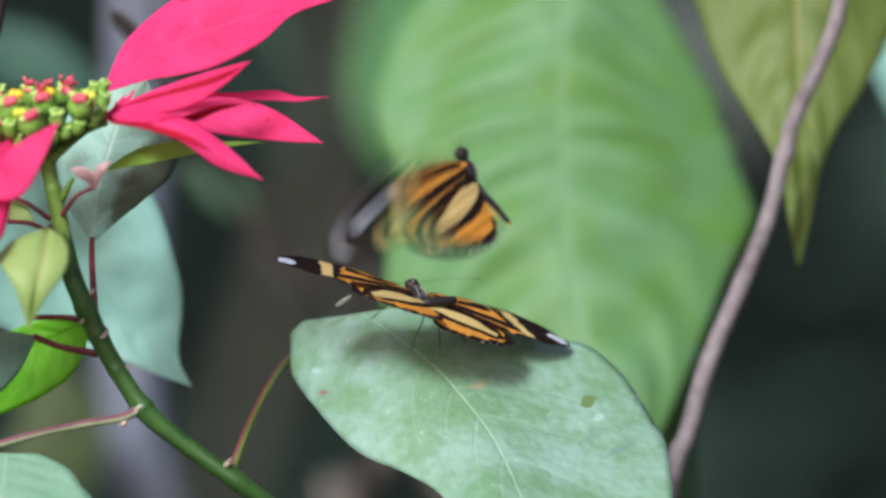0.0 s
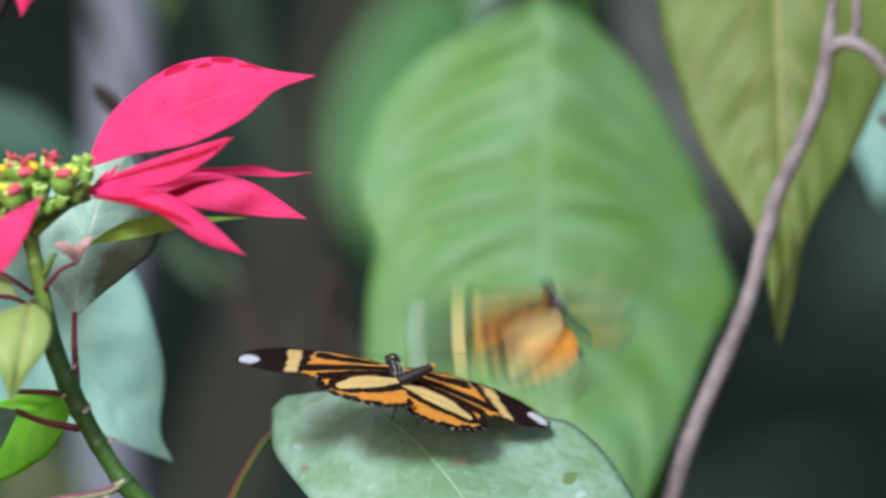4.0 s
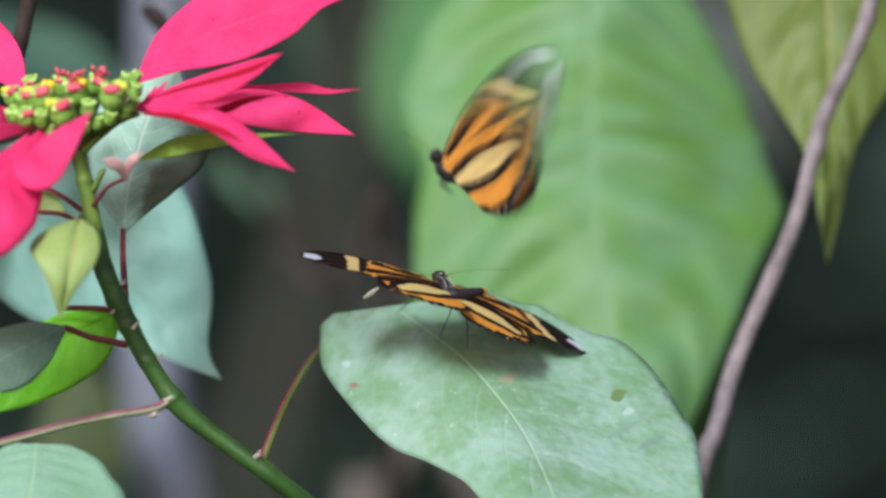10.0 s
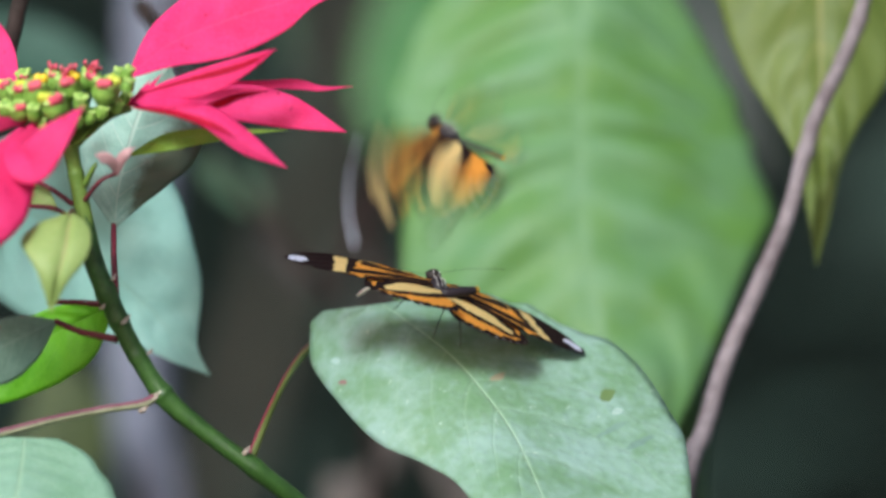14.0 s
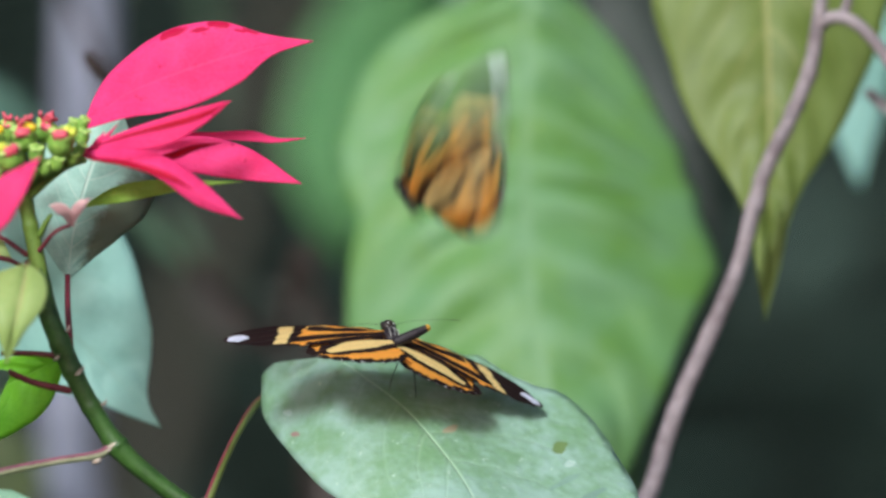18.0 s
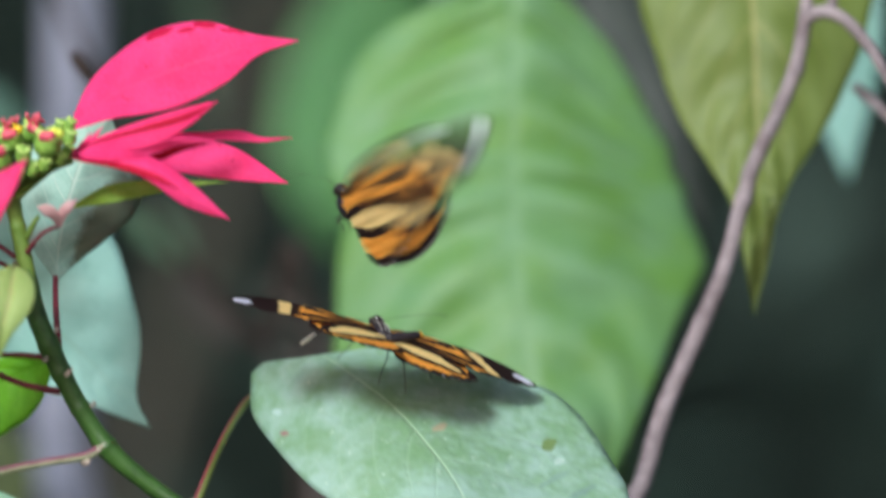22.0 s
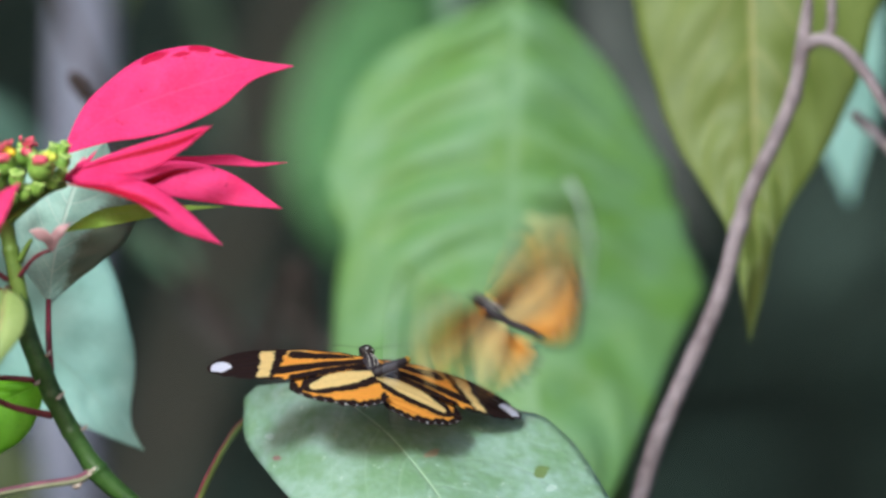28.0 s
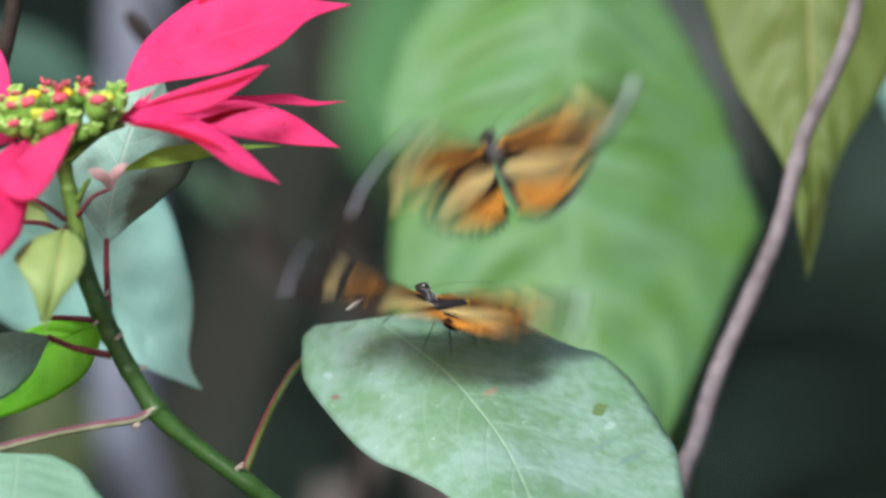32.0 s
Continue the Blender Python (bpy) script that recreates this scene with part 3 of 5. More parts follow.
# the ones on the near and far side
bract([(20, 255, -0.010), (-10, 300, -0.026), (-60, 360, -0.036), (-120, 440, -0.040), (-180, 540, -0.034)],
      (8, 60, 100, 80, 0), (8, 26, 50, 60, 0), tilt=(-0.15, 0.3), curl=(0.2, 0.2), ripple=0.0005, waves=6, seed=8)
bract([(40, 250, -0.012), (10, 300, -0.030), (30, 320, -0.036), (75, 275, -0.038), (124, 218, -0.036)],
      (8, 30, 34, 30, 0), (8, 24, 38, 24, 0), tilt=(0.2, -0.1), seed=9)
bract([(5, 185, 0.010), (-30, 130, 0.020), (-75, 85, 0.024), (-140, 40, 0.020), (-230, 20, 0.012)],
      (5, 40, 66, 50, 0), (5, 34, 44, 40, 0), tilt=(0.1, 0.2), ripple=0.0004, waves=6, seed=10)
bract([(20, 235, -0.004), (-40, 222, -0.01), (-120, 215, -0.014), (-210, 235, -0.012)], (4, 15, 18, 0), (4, 15, 18, 0), tilt=(0.4, -0.3), seed=11)
bract([(20, 245, -0.008), (-50, 255, -0.016), (-130, 275, -0.02), (-220, 320, -0.02)], (4, 17, 22, 0), (4, 17, 22, 0), tilt=(0.4, -0.3), seed=12)

# the flower buds in the middle
rng = random.Random(3)
YOUNG_GLAND = surface("young_gland", (0.45, 0.50, 0.03), (0.62, 0.66, 0.10), 500, 0.4)
# place, depth, radius, red top (2: with stamens), nectar gland (1 yellow, 2 greenish)
HEADS = ((39, 196, -0.014, 25, 1, 1), (72, 221, -0.018, 24, 1, 2), (96, 186, -0.010, 24, 2, 1), (161, 192, -0.013, 25, 1, 2), (132, 172, -0.003, 20, 2, 0), (118, 216, -0.013, 15, 0, 0),
         (8, 197, -0.012, 19, 1, 2), (8, 228, -0.015, 18, 1, 0), (36, 232, -0.016, 14, 0, 0), (-15, 192, -0.006, 18, 1, 2), (-12, 224, -0.010, 17, 0, 0), (200, 160, -0.004, 11, 0, 0),
         (201, 183, -0.006, 12, 0, 0), (195, 205, -0.007, 11, 0, 0), (182, 221, -0.010, 11, 0, 0), (156, 230, -0.012, 12, 0, 0), (134, 238, -0.011, 12, 0, 0), (112, 246, -0.011, 11, 0, 0),
         (50, 250, -0.014, 11, 0, 0), (183, 165, -0.003, 12, 0, 0), (68, 174, 0.002, 16, 2, 0), (20, 174, 0.002, 16, 1, 0), (92, 250, -0.012, 10, 0, 0))
for u, v, d, r, top, nectar in HEADS:
    up = r * UNIT
    turn = Euler((rng.uniform(0.35, 0.65), rng.uniform(-0.2, 0.2) + (u - 84) * 0.004, 0)).to_matrix()
    mid = at(u, v, d)
    bud = part("cyathium", egg(mid, (up, up, up * (1.15 if r > 16 else 1.45)), turn, 10, 14, 0.15), BUD, plant)
    part("bud_stalk", tube([at(u, v + r * 0.7, d), at(100 + 0.5 * (u - 100), max(v + r, 240), d * 0.6), at(100, 288, 0)], mm(0.7, 0.6, 0.7), 6, 10), STEM_TOP, plant)
    tip = mid + turn @ Vector((rng.uniform(-0.1, 0.3) * up, -0.5 * up, 0.80 * up))
    for k in range(5):
        w = 1.257 * k + rng.uniform(0, 0.5)
        part("bud_scale", egg(mid + turn @ Vector((0.6 * up * math.cos(w), 0.6 * up * math.sin(w), (0.72 if r > 16 else 1.05) * up)), (up * 0.46, up * 0.40, up * 0.26), turn, 6, 8), BUD_LIP, bud)
    if top:
        part("bud_tip", joined([egg(tip + turn @ Vector((q * 0.26 * up, -0.1 * up, rng.uniform(-0.1, 0.22) * up)), (up * rng.uniform(0.26, 0.42), up * 0.36, up * rng.uniform(0.3, 0.45)), turn, 6, 8) for q in (-1, 0, 1)]), BUD_RED, bud)
    if nectar:
        s = rng.choice((-0.55, -0.3, 0.5))
        lip = mid + turn @ Vector((s * up, -0.30 * up, 1.16 * up))
        part("gland", joined([egg(lip + turn @ Vector((q * 0.34 * up, 0.10 * abs(q) * up, -0.10 * abs(q) * up)), (up * 0.36, up * 0.36, up * 0.40 - 0.1 * up * q), turn, 8, 10) for q in (-0.5, 0.6)]), GLAND if nectar == 1 else YOUNG_GLAND, bud)
    if top == 2:
        for k in range(9):
            a = Vector((rng.uniform(-0.7, 0.7), rng.uniform(-0.5, 0.3), 1)).normalized() * up * rng.uniform(0.7, 1.5)
            base = mid + turn @ Vector((rng.uniform(-0.4, 0.4) * up, -0.2 * up, 0.95 * up))
            part("stamen", tube([base, base + a * 0.5, base + turn @ a], mm(0.4, 0.34, 0.52), 5, 5), BUD_RED, bud)

# stalks of the bracts under the head
for u, v, d in ((205, 214, 0.0), (215, 210, 0.006), (20, 250, -0.008), (12, 190, 0.01)):
    petiole(STEM_TOP, (0.55, 0.6, 0.8), (u, v, d), (u * 0.5 + 50, v * 0.6 + 115, d * 0.6), (100, 300, 0.0))
petiole(STEM_TOP, (0.9, 0.8, 0.9), (205, 222, -0.003), (165, 240, -0.006), (108, 288, -0.003))


def leaf(mat, mid, left, right, label="", **more):
    return part("leaf", blade(mid, left, right, **more), mat, plant, label)


# the leaf on which the butterfly stands
leaf(PERCH, [(650, 566, 0.046), (700, 601, 0.042), (772, 656, 0.034), (832, 722, 0.0253), (888, 802, 0.0138), (946, 930, -0.006), (1010, 1080, -0.030), (1060, 1200, -0.049)],
     (172, 190, 192, 215, 255, 272, 190, 0), (106, 143, 163, 182, 205, 215, 222, 222, 215, 199, 175, 158, 140, 123, 112, 109, 108, 105, 101, 86, 43, 0), "broad pale green leaf with worn specks and a light midrib",
     tilt=((0.48, 0.52, 0.75, 0.96, 0.96, 0.96, 0.8, 0.5), (-0.16, -0.2, -0.42, -0.66, -0.76, -0.76, -0.6, -0.4)), curl=(-0.1, 0.5), lean=(-48, -43, -28, -11, 0, 0, 0, 0),
     ripple=0.0005, waves=9, fold=0.0006, ns=90, nc=18, rough_edge=0.03, seed=13)
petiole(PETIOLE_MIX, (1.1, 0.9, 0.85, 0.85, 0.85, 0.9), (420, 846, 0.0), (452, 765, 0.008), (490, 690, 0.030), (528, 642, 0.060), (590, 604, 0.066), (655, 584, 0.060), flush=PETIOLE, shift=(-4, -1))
# smaller leaves along the stem
leaf(SHADED_GREY, [(178, 432, 0.016), (186, 360, 0.020), (205, 280, 0.026), (235, 200, 0.032), (275, 140, 0.036)],
     (4, 62, 88, 78, 0), (4, 70, 118, 100, 0), "grey-green leaf with light veins", tilt=(0.25, 0.3), curl=(0.0, 0.2), lean=(0, 0, 0, 0, 0), ripple=0.0006, waves=7, seed=14)
petiole(PETIOLE, (0.7, 0.8, 0.95), (177, 428, 0.014), (177, 480, 0.008), (181, 552, 0.002))
leaf(YOUNG, [(205, 305, 0.004), (270, 280, 0.008), (350, 268, 0.006), (420, 263, 0.002), (484, 260, 0.0)], (2, 13, 12, 5, 0), (2, 18, 14, 5, 0), "narrow yellow-green young leaf", tilt=(0.3, -0.5), seed=15)
leaf(PINK, [(181, 338, -0.006), (172, 318, -0.009), (158, 308, -0.010), (142, 304, -0.010)], (3, 9, 11, 0), (3, 10, 9, 0), "tiny pinkish new leaf", tilt=(0.4, -0.3), ns=14, nc=4, seed=16)
leaf(PINK, [(182, 340, -0.006), (188, 318, -0.009), (200, 303, -0.011), (214, 291, -0.010)], (3, 10, 10, 0), (3, 8, 7, 0), "tiny pinkish new leaf", tilt=(0.3, 0.3), ns=14, nc=4, seed=17)
petiole(PETIOLE, (0.6, 0.5, 0.5), (125, 385, -0.002), (152, 352, -0.005), (180, 338, -0.006))
leaf(OLIVE, [(100, 408, -0.026), (97, 432, -0.030), (90, 475, -0.034), (78, 525, -0.036), (66, 587, -0.034)], (6, 38, 42, 20, 0), (6, 54, 80, 36, 0), "small olive leaf hanging from a red stalk", tilt=(0.25, 0.25), fold=0.002, seed=17)
petiole(PETIOLE, (0.7, 0.6, 0.6), (104, 392, -0.001), (60, 362, 0.004), (20, 345, 0.008))
petiole(PETIOLE, (0.7, 0.6, 0.6), (110, 425, -0.001), (104, 404, -0.012), (100, 412, -0.026))
petiole(PETIOLE, (0.6, 0.6, 0.6), (108, 418, -0.002), (70, 400, 0.002), (30, 396, 0.008))
leaf(OLIVE, [(78, 405, 0.006), (40, 375, 0.010), (-10, 365, 0.012), (-60, 372, 0.012)], (3, 22, 24, 0), (3, 22, 20, 0), "small olive leaf in the shade of the bracts", tilt=(0.3, -0.3), seed=18)
leaf(TEAL, [(-90, 330, 0.075), (20, 400, 0.080), (130, 480, 0.085), (240, 575, 0.085), (305, 650, 0.080), (348, 694, 0.075)],
     (60, 170, 205, 122, 26, 0), (60, 150, 150, 85, 30, 0), "large blue-green leaf behind the stem", tilt=(0.15, -0.1), ripple=0.0008, waves=8, seed=19)
leaf(LIME, [(176, 572, 0.022), (118, 598, 0.026), (40, 640, 0.030), (-60, 700, 0.032), (-130, 780, 0.030)], (4, 66, 80, 60, 0), (4, 36, 50, 60, 0), "bright green leaf lit through", tilt=(-0.1, -0.1), ripple=0.0006, seed=20)
leaf(DIM_GREY, [(76, 600, -0.002), (20, 625, -0.008), (-50, 662, -0.012), (-130, 720, -0.012)], (3, 48, 60, 0), (3, 38, 46, 0), "dark grey-green leaf with a light midrib", tilt=(0.3, 0.1), seed=21)
petiole(PETIOLE, (0.7, 0.7, 0.9), (60, 566, 0.004), (110, 566, 0.003), (160, 570, 0.001))
petiole(PETIOLE, (0.8, 0.8, 1.0), (72, 599, -0.002), (120, 618, -0.001), (185, 632, 0.0))
leaf(PALE, [(20, 806, -0.006), (16, 850, -0.012), (6, 910, -0.020), (-14, 990, -0.028), (-50, 1090, -0.032)], (60, 106, 136, 164, 186, 190, 172, 130, 0), (50, 100, 150, 150, 0), "pale green leaf on a long reddish stalk",
     tilt=(0.15, 0.2), ripple=0.0006, seed=22)
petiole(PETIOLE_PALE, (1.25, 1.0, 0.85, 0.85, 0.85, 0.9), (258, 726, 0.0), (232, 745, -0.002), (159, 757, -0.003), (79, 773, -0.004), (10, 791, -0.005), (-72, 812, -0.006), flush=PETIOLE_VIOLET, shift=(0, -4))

# ---- plants behind ----
broad = thing("broad_leaf_plant", at(1010, 8000, 0.3), "tall plant with broad glossy green leaves", "plant")
broad.location.z = 0.0
g = broad.location
part("stem", tube([g, Vector((g.x, 0.32, 0.6)), Vector((g.x + 0.03, 0.34, 1.2)), at(1015, -420, 0.30)], mm(9, 8, 6, 3.5), 12, 50, 0.05), STEM, broad)
part("petiole", tube(line((1015, -420, 0.30), (1012, -260, 0.27), (996, -120, 0.236)), mm(2.2, 1.6, 1.5), 10, 24), PETIOLE, broad)
part("leaf", blade([(996, -123, 0.235), (1003, -40, 0.230), (1004, 60, 0.224), (1000, 170, 0.216), (998, 245, 0.210), (999, 310, 0.205), (1005, 440, 0.197), (1030, 580, 0.188), (1065, 720, 0.18), (1115, 900, 0.172)],
     (6, 118, 204, 272, 300, 316, 345, 262, 165, 0), (6, 190, 286, 322, 328, 296, 322, 340, 300, 0), tilt=(0.3, 0.16), curl=(0.12, 0.1), ripple=0.0016, waves=9, fold=0.002, ns=90, nc=18, rough_edge=0.03, seed=23),
     BROAD, broad, "large glossy green leaf with pale ribs")
part("leaf", blade([(850, -230, 0.9), (790, -60, 0.9), (745, 100, 0.89), (722, 240, 0.88), (730, 390, 0.88)],
     (20, 100, 120, 100, 0), (20, 85, 122, 100, 0), tilt=(0.1, 0.1), ripple=0.003, seed=24), BROAD_FAR, broad, "deep green leaf further back")
part("petiole", tube([at(848, -225, 0.9), at(930, -420, 0.6), at(1015, -420, 0.30)], mm(1.6, 1.8, 2.4), 8, 20), STEM, broad)

yellowing = thing("yellowing_plant", at(1640, 8000, 0.2), "shrub with a yellowing drooping leaf", "plant")
yellowing.location.z = 0.0
g = yellowing.location
part("stem", tube([g, Vector((g.x + 0.02, 0.22, 0.7)), Vector((g.x + 0.03, 0.22, 1.2)), at(1620, -520, 0.16)], mm(7, 6, 5, 3), 12, 50, 0.06), BROWN_BARK, yellowing)
part("petiole", tube(line((1620, -520, 0.16), (1500, -480, 0.15), (1440, -380, 0.145)), mm(2, 1.6, 1.5), 8, 20), PETIOLE_MIX, yellowing)
part("leaf", blade([(1435, -390, 0.145), (1425, -230, 0.14), (1420, -90, 0.132), (1425, 40, 0.127), (1428, 150, 0.123), (1427, 250, 0.12), (1426, 320, 0.118), (1424, 400, 0.116), (1421, 496, 0.114)],
     (20, 240, 225, 186, 130, 68, 38, 23, 0), (20, 230, 204, 178, 136, 74, 38, 20, 0), tilt=(0.2, 0.25), ripple=0.0008, waves=8, fold=0.003, ns=70, nc=12, rough_edge=0.05, seed=25), YELLOW, yellowing, "yellow-green drooping leaf with a long thin tip")


twig = thing("bare_twig", at(1100, 8000, 0.1), "bare grey-violet twig with a forked top", "twig")
twig.location.z = 0.0
g = twig.location
part("stem", tube([g, Vector((g.x, 0.12, 0.6)), at(1140, 1400, 0.11), at(1190, 900, 0.10), at(1225, 783, 0.10), at(1262, 660, 0.10), at(1318, 532, 0.10), at(1366, 418, 0.10), at(1398, 300, 0.10), at(1421, 226, 0.10),
     at(1466, 130, 0.10), at(1496, 52, 0.10), at(1511, -34, 0.10), at(1522, -130, 0.10)],
     mm(3.5, 3.2, 2.8, 2.5, 2.4, 2.35, 2.3, 2.2, 2.15, 2.1, 2.05, 2.0, 1.9, 1.2), 12, 150, 0.15, knots=((0.62, 0.18, 0.008), (0.47, 0.1, 0.01), (0.84, 0.15, 0.008), (0.77, 0.1, 0.006))), TWIG, twig)
part("side_twig", tube(line((1511, -22, 0.10), (1538, -40, 0.098), (1577, -29, 0.096), (1617, 12, 0.095), (1646, 58, 0.094), (1700, 150, 0.094), (1750, 260, 0.094)), mm(1.7, 1.8, 1.7, 1.5, 1.4, 1.2), 10, 40, 0.12), TWIG, twig)
part("side_twig", tube(line((1560, -180, 0.10), (1562, -95, 0.10), (1560, -58, 0.10), (1548, -39, 0.099)), mm(1.2, 1.3, 1.4, 1.5), 8, 20, 0.12), TWIG, twig)
part("side_twig", tube(line((1600, 90, 0.13), (1622, 111, 0.13), (1650, 136, 0.12), (1735, 235, 0.10)), mm(1.5, 1.5, 1.4, 1.2), 8, 20, 0.12), TWIG, twig)

branch = thing("branch", at(-300, 8000, 0.06), "dark brown woody branch with a knot and a red bract", "branch")
branch.location.z = 0.0
g = branch.location
part("stem", tube([g, Vector((g.x, 0.08, 0.7)), at(-130, 500, 0.06), at(-20, 150, 0.05), at(8, 40, 0.05), at(20, -40, 0.05), at(30, -90, 0.05), at(65, -160, 0.05), at(75, -260, 0.05), at(120, -420, 0.05)], mm(5, 4, 3, 2.3, 2.1, 2.1, 2.3, 2.3, 2.1, 1.8), 12, 90, 0.1, knots=((0.66, 0.25, 0.012), (0.55, 0.15, 0.01))), BARK, branch)
part("bract", blade([(130, -330, 0.055), (80, -230, 0.06), (20, -150, 0.065), (-40, -120, 0.07), (-140, -120, 0.07)], (10, 30, 40, 36, 0), (10, 40, 44, 40, 0), tilt=(0.2, 0.2), seed=26), RED, branch, "red bract")
part("bract", blade([(100, -300, 0.055), (105, -220, 0.06), (92, -150, 0.065), (84, -95, 0.065)], (6, 30, 24, 0), (6, 20, 20, 0), tilt=(0.2, 0.2), seed=27), RED, branch, "red bract")

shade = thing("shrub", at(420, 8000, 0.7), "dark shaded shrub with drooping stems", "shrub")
shade.location.z = 0.0
g = shade.location
part("stem", tube([g, Vector((g.x + 0.03, 0.6, 0.7)), at(640, 640, 0.42), at(560, 545, 0.42), at(450, 420, 0.42), at(365, 300, 0.43), at(255, 40, 0.45), at(190, -120, 0.47)], mm(6, 4, 2.4, 2.0, 1.9, 1.8, 1.7, 1.5), 10, 80, 0.1), BARK, shade)
part("side_stem", tube(line((216, 30, 0.15), (225, 44, 0.15), (240, 64, 0.15), (254, 84, 0.15), (262, 110, 0.17), (300, 190, 0.3), (365, 300, 0.43)), mm(1.0, 1.9, 2.0, 1.2, 0.9, 1.0, 1.4), 8, 30, 0.2), BARK, shade)
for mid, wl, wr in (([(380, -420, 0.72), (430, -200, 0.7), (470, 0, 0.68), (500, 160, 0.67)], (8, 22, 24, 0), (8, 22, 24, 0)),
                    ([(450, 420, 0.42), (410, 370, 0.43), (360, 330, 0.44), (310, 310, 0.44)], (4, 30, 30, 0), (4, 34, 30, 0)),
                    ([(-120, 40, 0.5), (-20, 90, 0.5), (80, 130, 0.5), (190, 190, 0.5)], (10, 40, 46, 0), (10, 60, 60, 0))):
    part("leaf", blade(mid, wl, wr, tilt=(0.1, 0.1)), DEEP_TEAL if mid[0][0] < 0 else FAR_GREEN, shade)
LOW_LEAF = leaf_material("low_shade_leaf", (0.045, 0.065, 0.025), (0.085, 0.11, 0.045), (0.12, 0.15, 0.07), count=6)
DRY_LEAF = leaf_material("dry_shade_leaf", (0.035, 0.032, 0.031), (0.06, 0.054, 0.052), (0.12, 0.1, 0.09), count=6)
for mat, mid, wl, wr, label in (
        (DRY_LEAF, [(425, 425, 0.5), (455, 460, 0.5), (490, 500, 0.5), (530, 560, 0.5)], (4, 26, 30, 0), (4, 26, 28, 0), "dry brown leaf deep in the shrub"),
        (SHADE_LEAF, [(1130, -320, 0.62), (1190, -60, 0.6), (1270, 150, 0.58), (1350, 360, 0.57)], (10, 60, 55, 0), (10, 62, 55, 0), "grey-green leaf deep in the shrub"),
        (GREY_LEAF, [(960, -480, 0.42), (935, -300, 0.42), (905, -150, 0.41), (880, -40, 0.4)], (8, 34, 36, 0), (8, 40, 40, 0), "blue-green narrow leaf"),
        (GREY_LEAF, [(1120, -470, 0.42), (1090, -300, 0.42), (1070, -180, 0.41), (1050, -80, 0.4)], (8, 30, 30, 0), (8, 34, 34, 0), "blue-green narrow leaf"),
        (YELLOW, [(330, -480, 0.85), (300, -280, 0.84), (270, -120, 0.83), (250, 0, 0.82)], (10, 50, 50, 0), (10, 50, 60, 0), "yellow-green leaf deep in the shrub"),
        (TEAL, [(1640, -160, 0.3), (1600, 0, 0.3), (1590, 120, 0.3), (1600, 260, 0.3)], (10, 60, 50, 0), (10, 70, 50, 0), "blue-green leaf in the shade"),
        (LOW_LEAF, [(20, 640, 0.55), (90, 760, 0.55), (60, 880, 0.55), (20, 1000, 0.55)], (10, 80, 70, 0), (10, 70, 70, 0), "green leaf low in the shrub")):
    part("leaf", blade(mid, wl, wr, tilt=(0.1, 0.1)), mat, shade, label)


# ---- butterflies ----
def lerp(xs, ys, x):
    return float(np.interp(x, xs, ys))


BLACK_C, ORANGE_C, CREAM_C, WHITE_C = (0.026, 0.012, 0.011), (0.92, 0.43, 0.075), (0.90, 0.69, 0.32), (0.80, 0.80, 0.92)
PEACH_C, GREY_C = (0.88, 0.54, 0.17), (0.48, 0.46, 0.46)


def near_line(x, y, x0, y0, x1, y1):
    """Distance of a place from a stretch, and how far along it lies."""
    dx, dy = x1 - x0, y1 - y0
    f = ((x - x0) * dx + (y - y0) * dy) / (dx * dx + dy * dy)
    g = min(max(f, 0), 1)
    return math.hypot(x - x0 - g * dx, y - y0 - g * dy), f


def fore_colour(x, y, lead, trail):
    wave = noise.noise((x * 0.3, y * 0.35, 3.0)) + 0.55 * noise.noise((x * 0.95, y * 0.95, 5.0))
    q = x + 0.5 * y + wave
    tint = ORANGE_C
    if q > 29.0:
        tint = BLACK_C
    elif q > 25.5:
        tint = CREAM_C
    elif q > 24.3 - 0.30 * max(0.0, y + 4.5):
        tint = BLACK_C
    elif lead - y < 2.8 and 14 < x < 22:
        tint = PEACH_C
    if lead - y < 0.5 or (x > 25 and y - trail < 0.8):
        tint = BLACK_C
    # streaks: from, to, width, growth
    for x0, y0, x1, y1, w, g in ((3, 1.2, 18.0, 3.0, 0.65, 1.05), (0, -0.6, 24.5, -3.1, 0.85, 0.75), (0, -2.2, 22, -6.4, 0.75, 0.6)):
        d, f = near_line(x, y, x0, y0, x1, y1)
        if d < w + g * min(max(f, 0), 1) + 0.25 * wave and q < 25:
            tint = BLACK_C
    if ((x - 39.0) / 2.5) ** 2 + ((y - 0.7) / 2.3) ** 2 < 1 + 0.6 * wave:
        tint = WHITE_C
    return tint


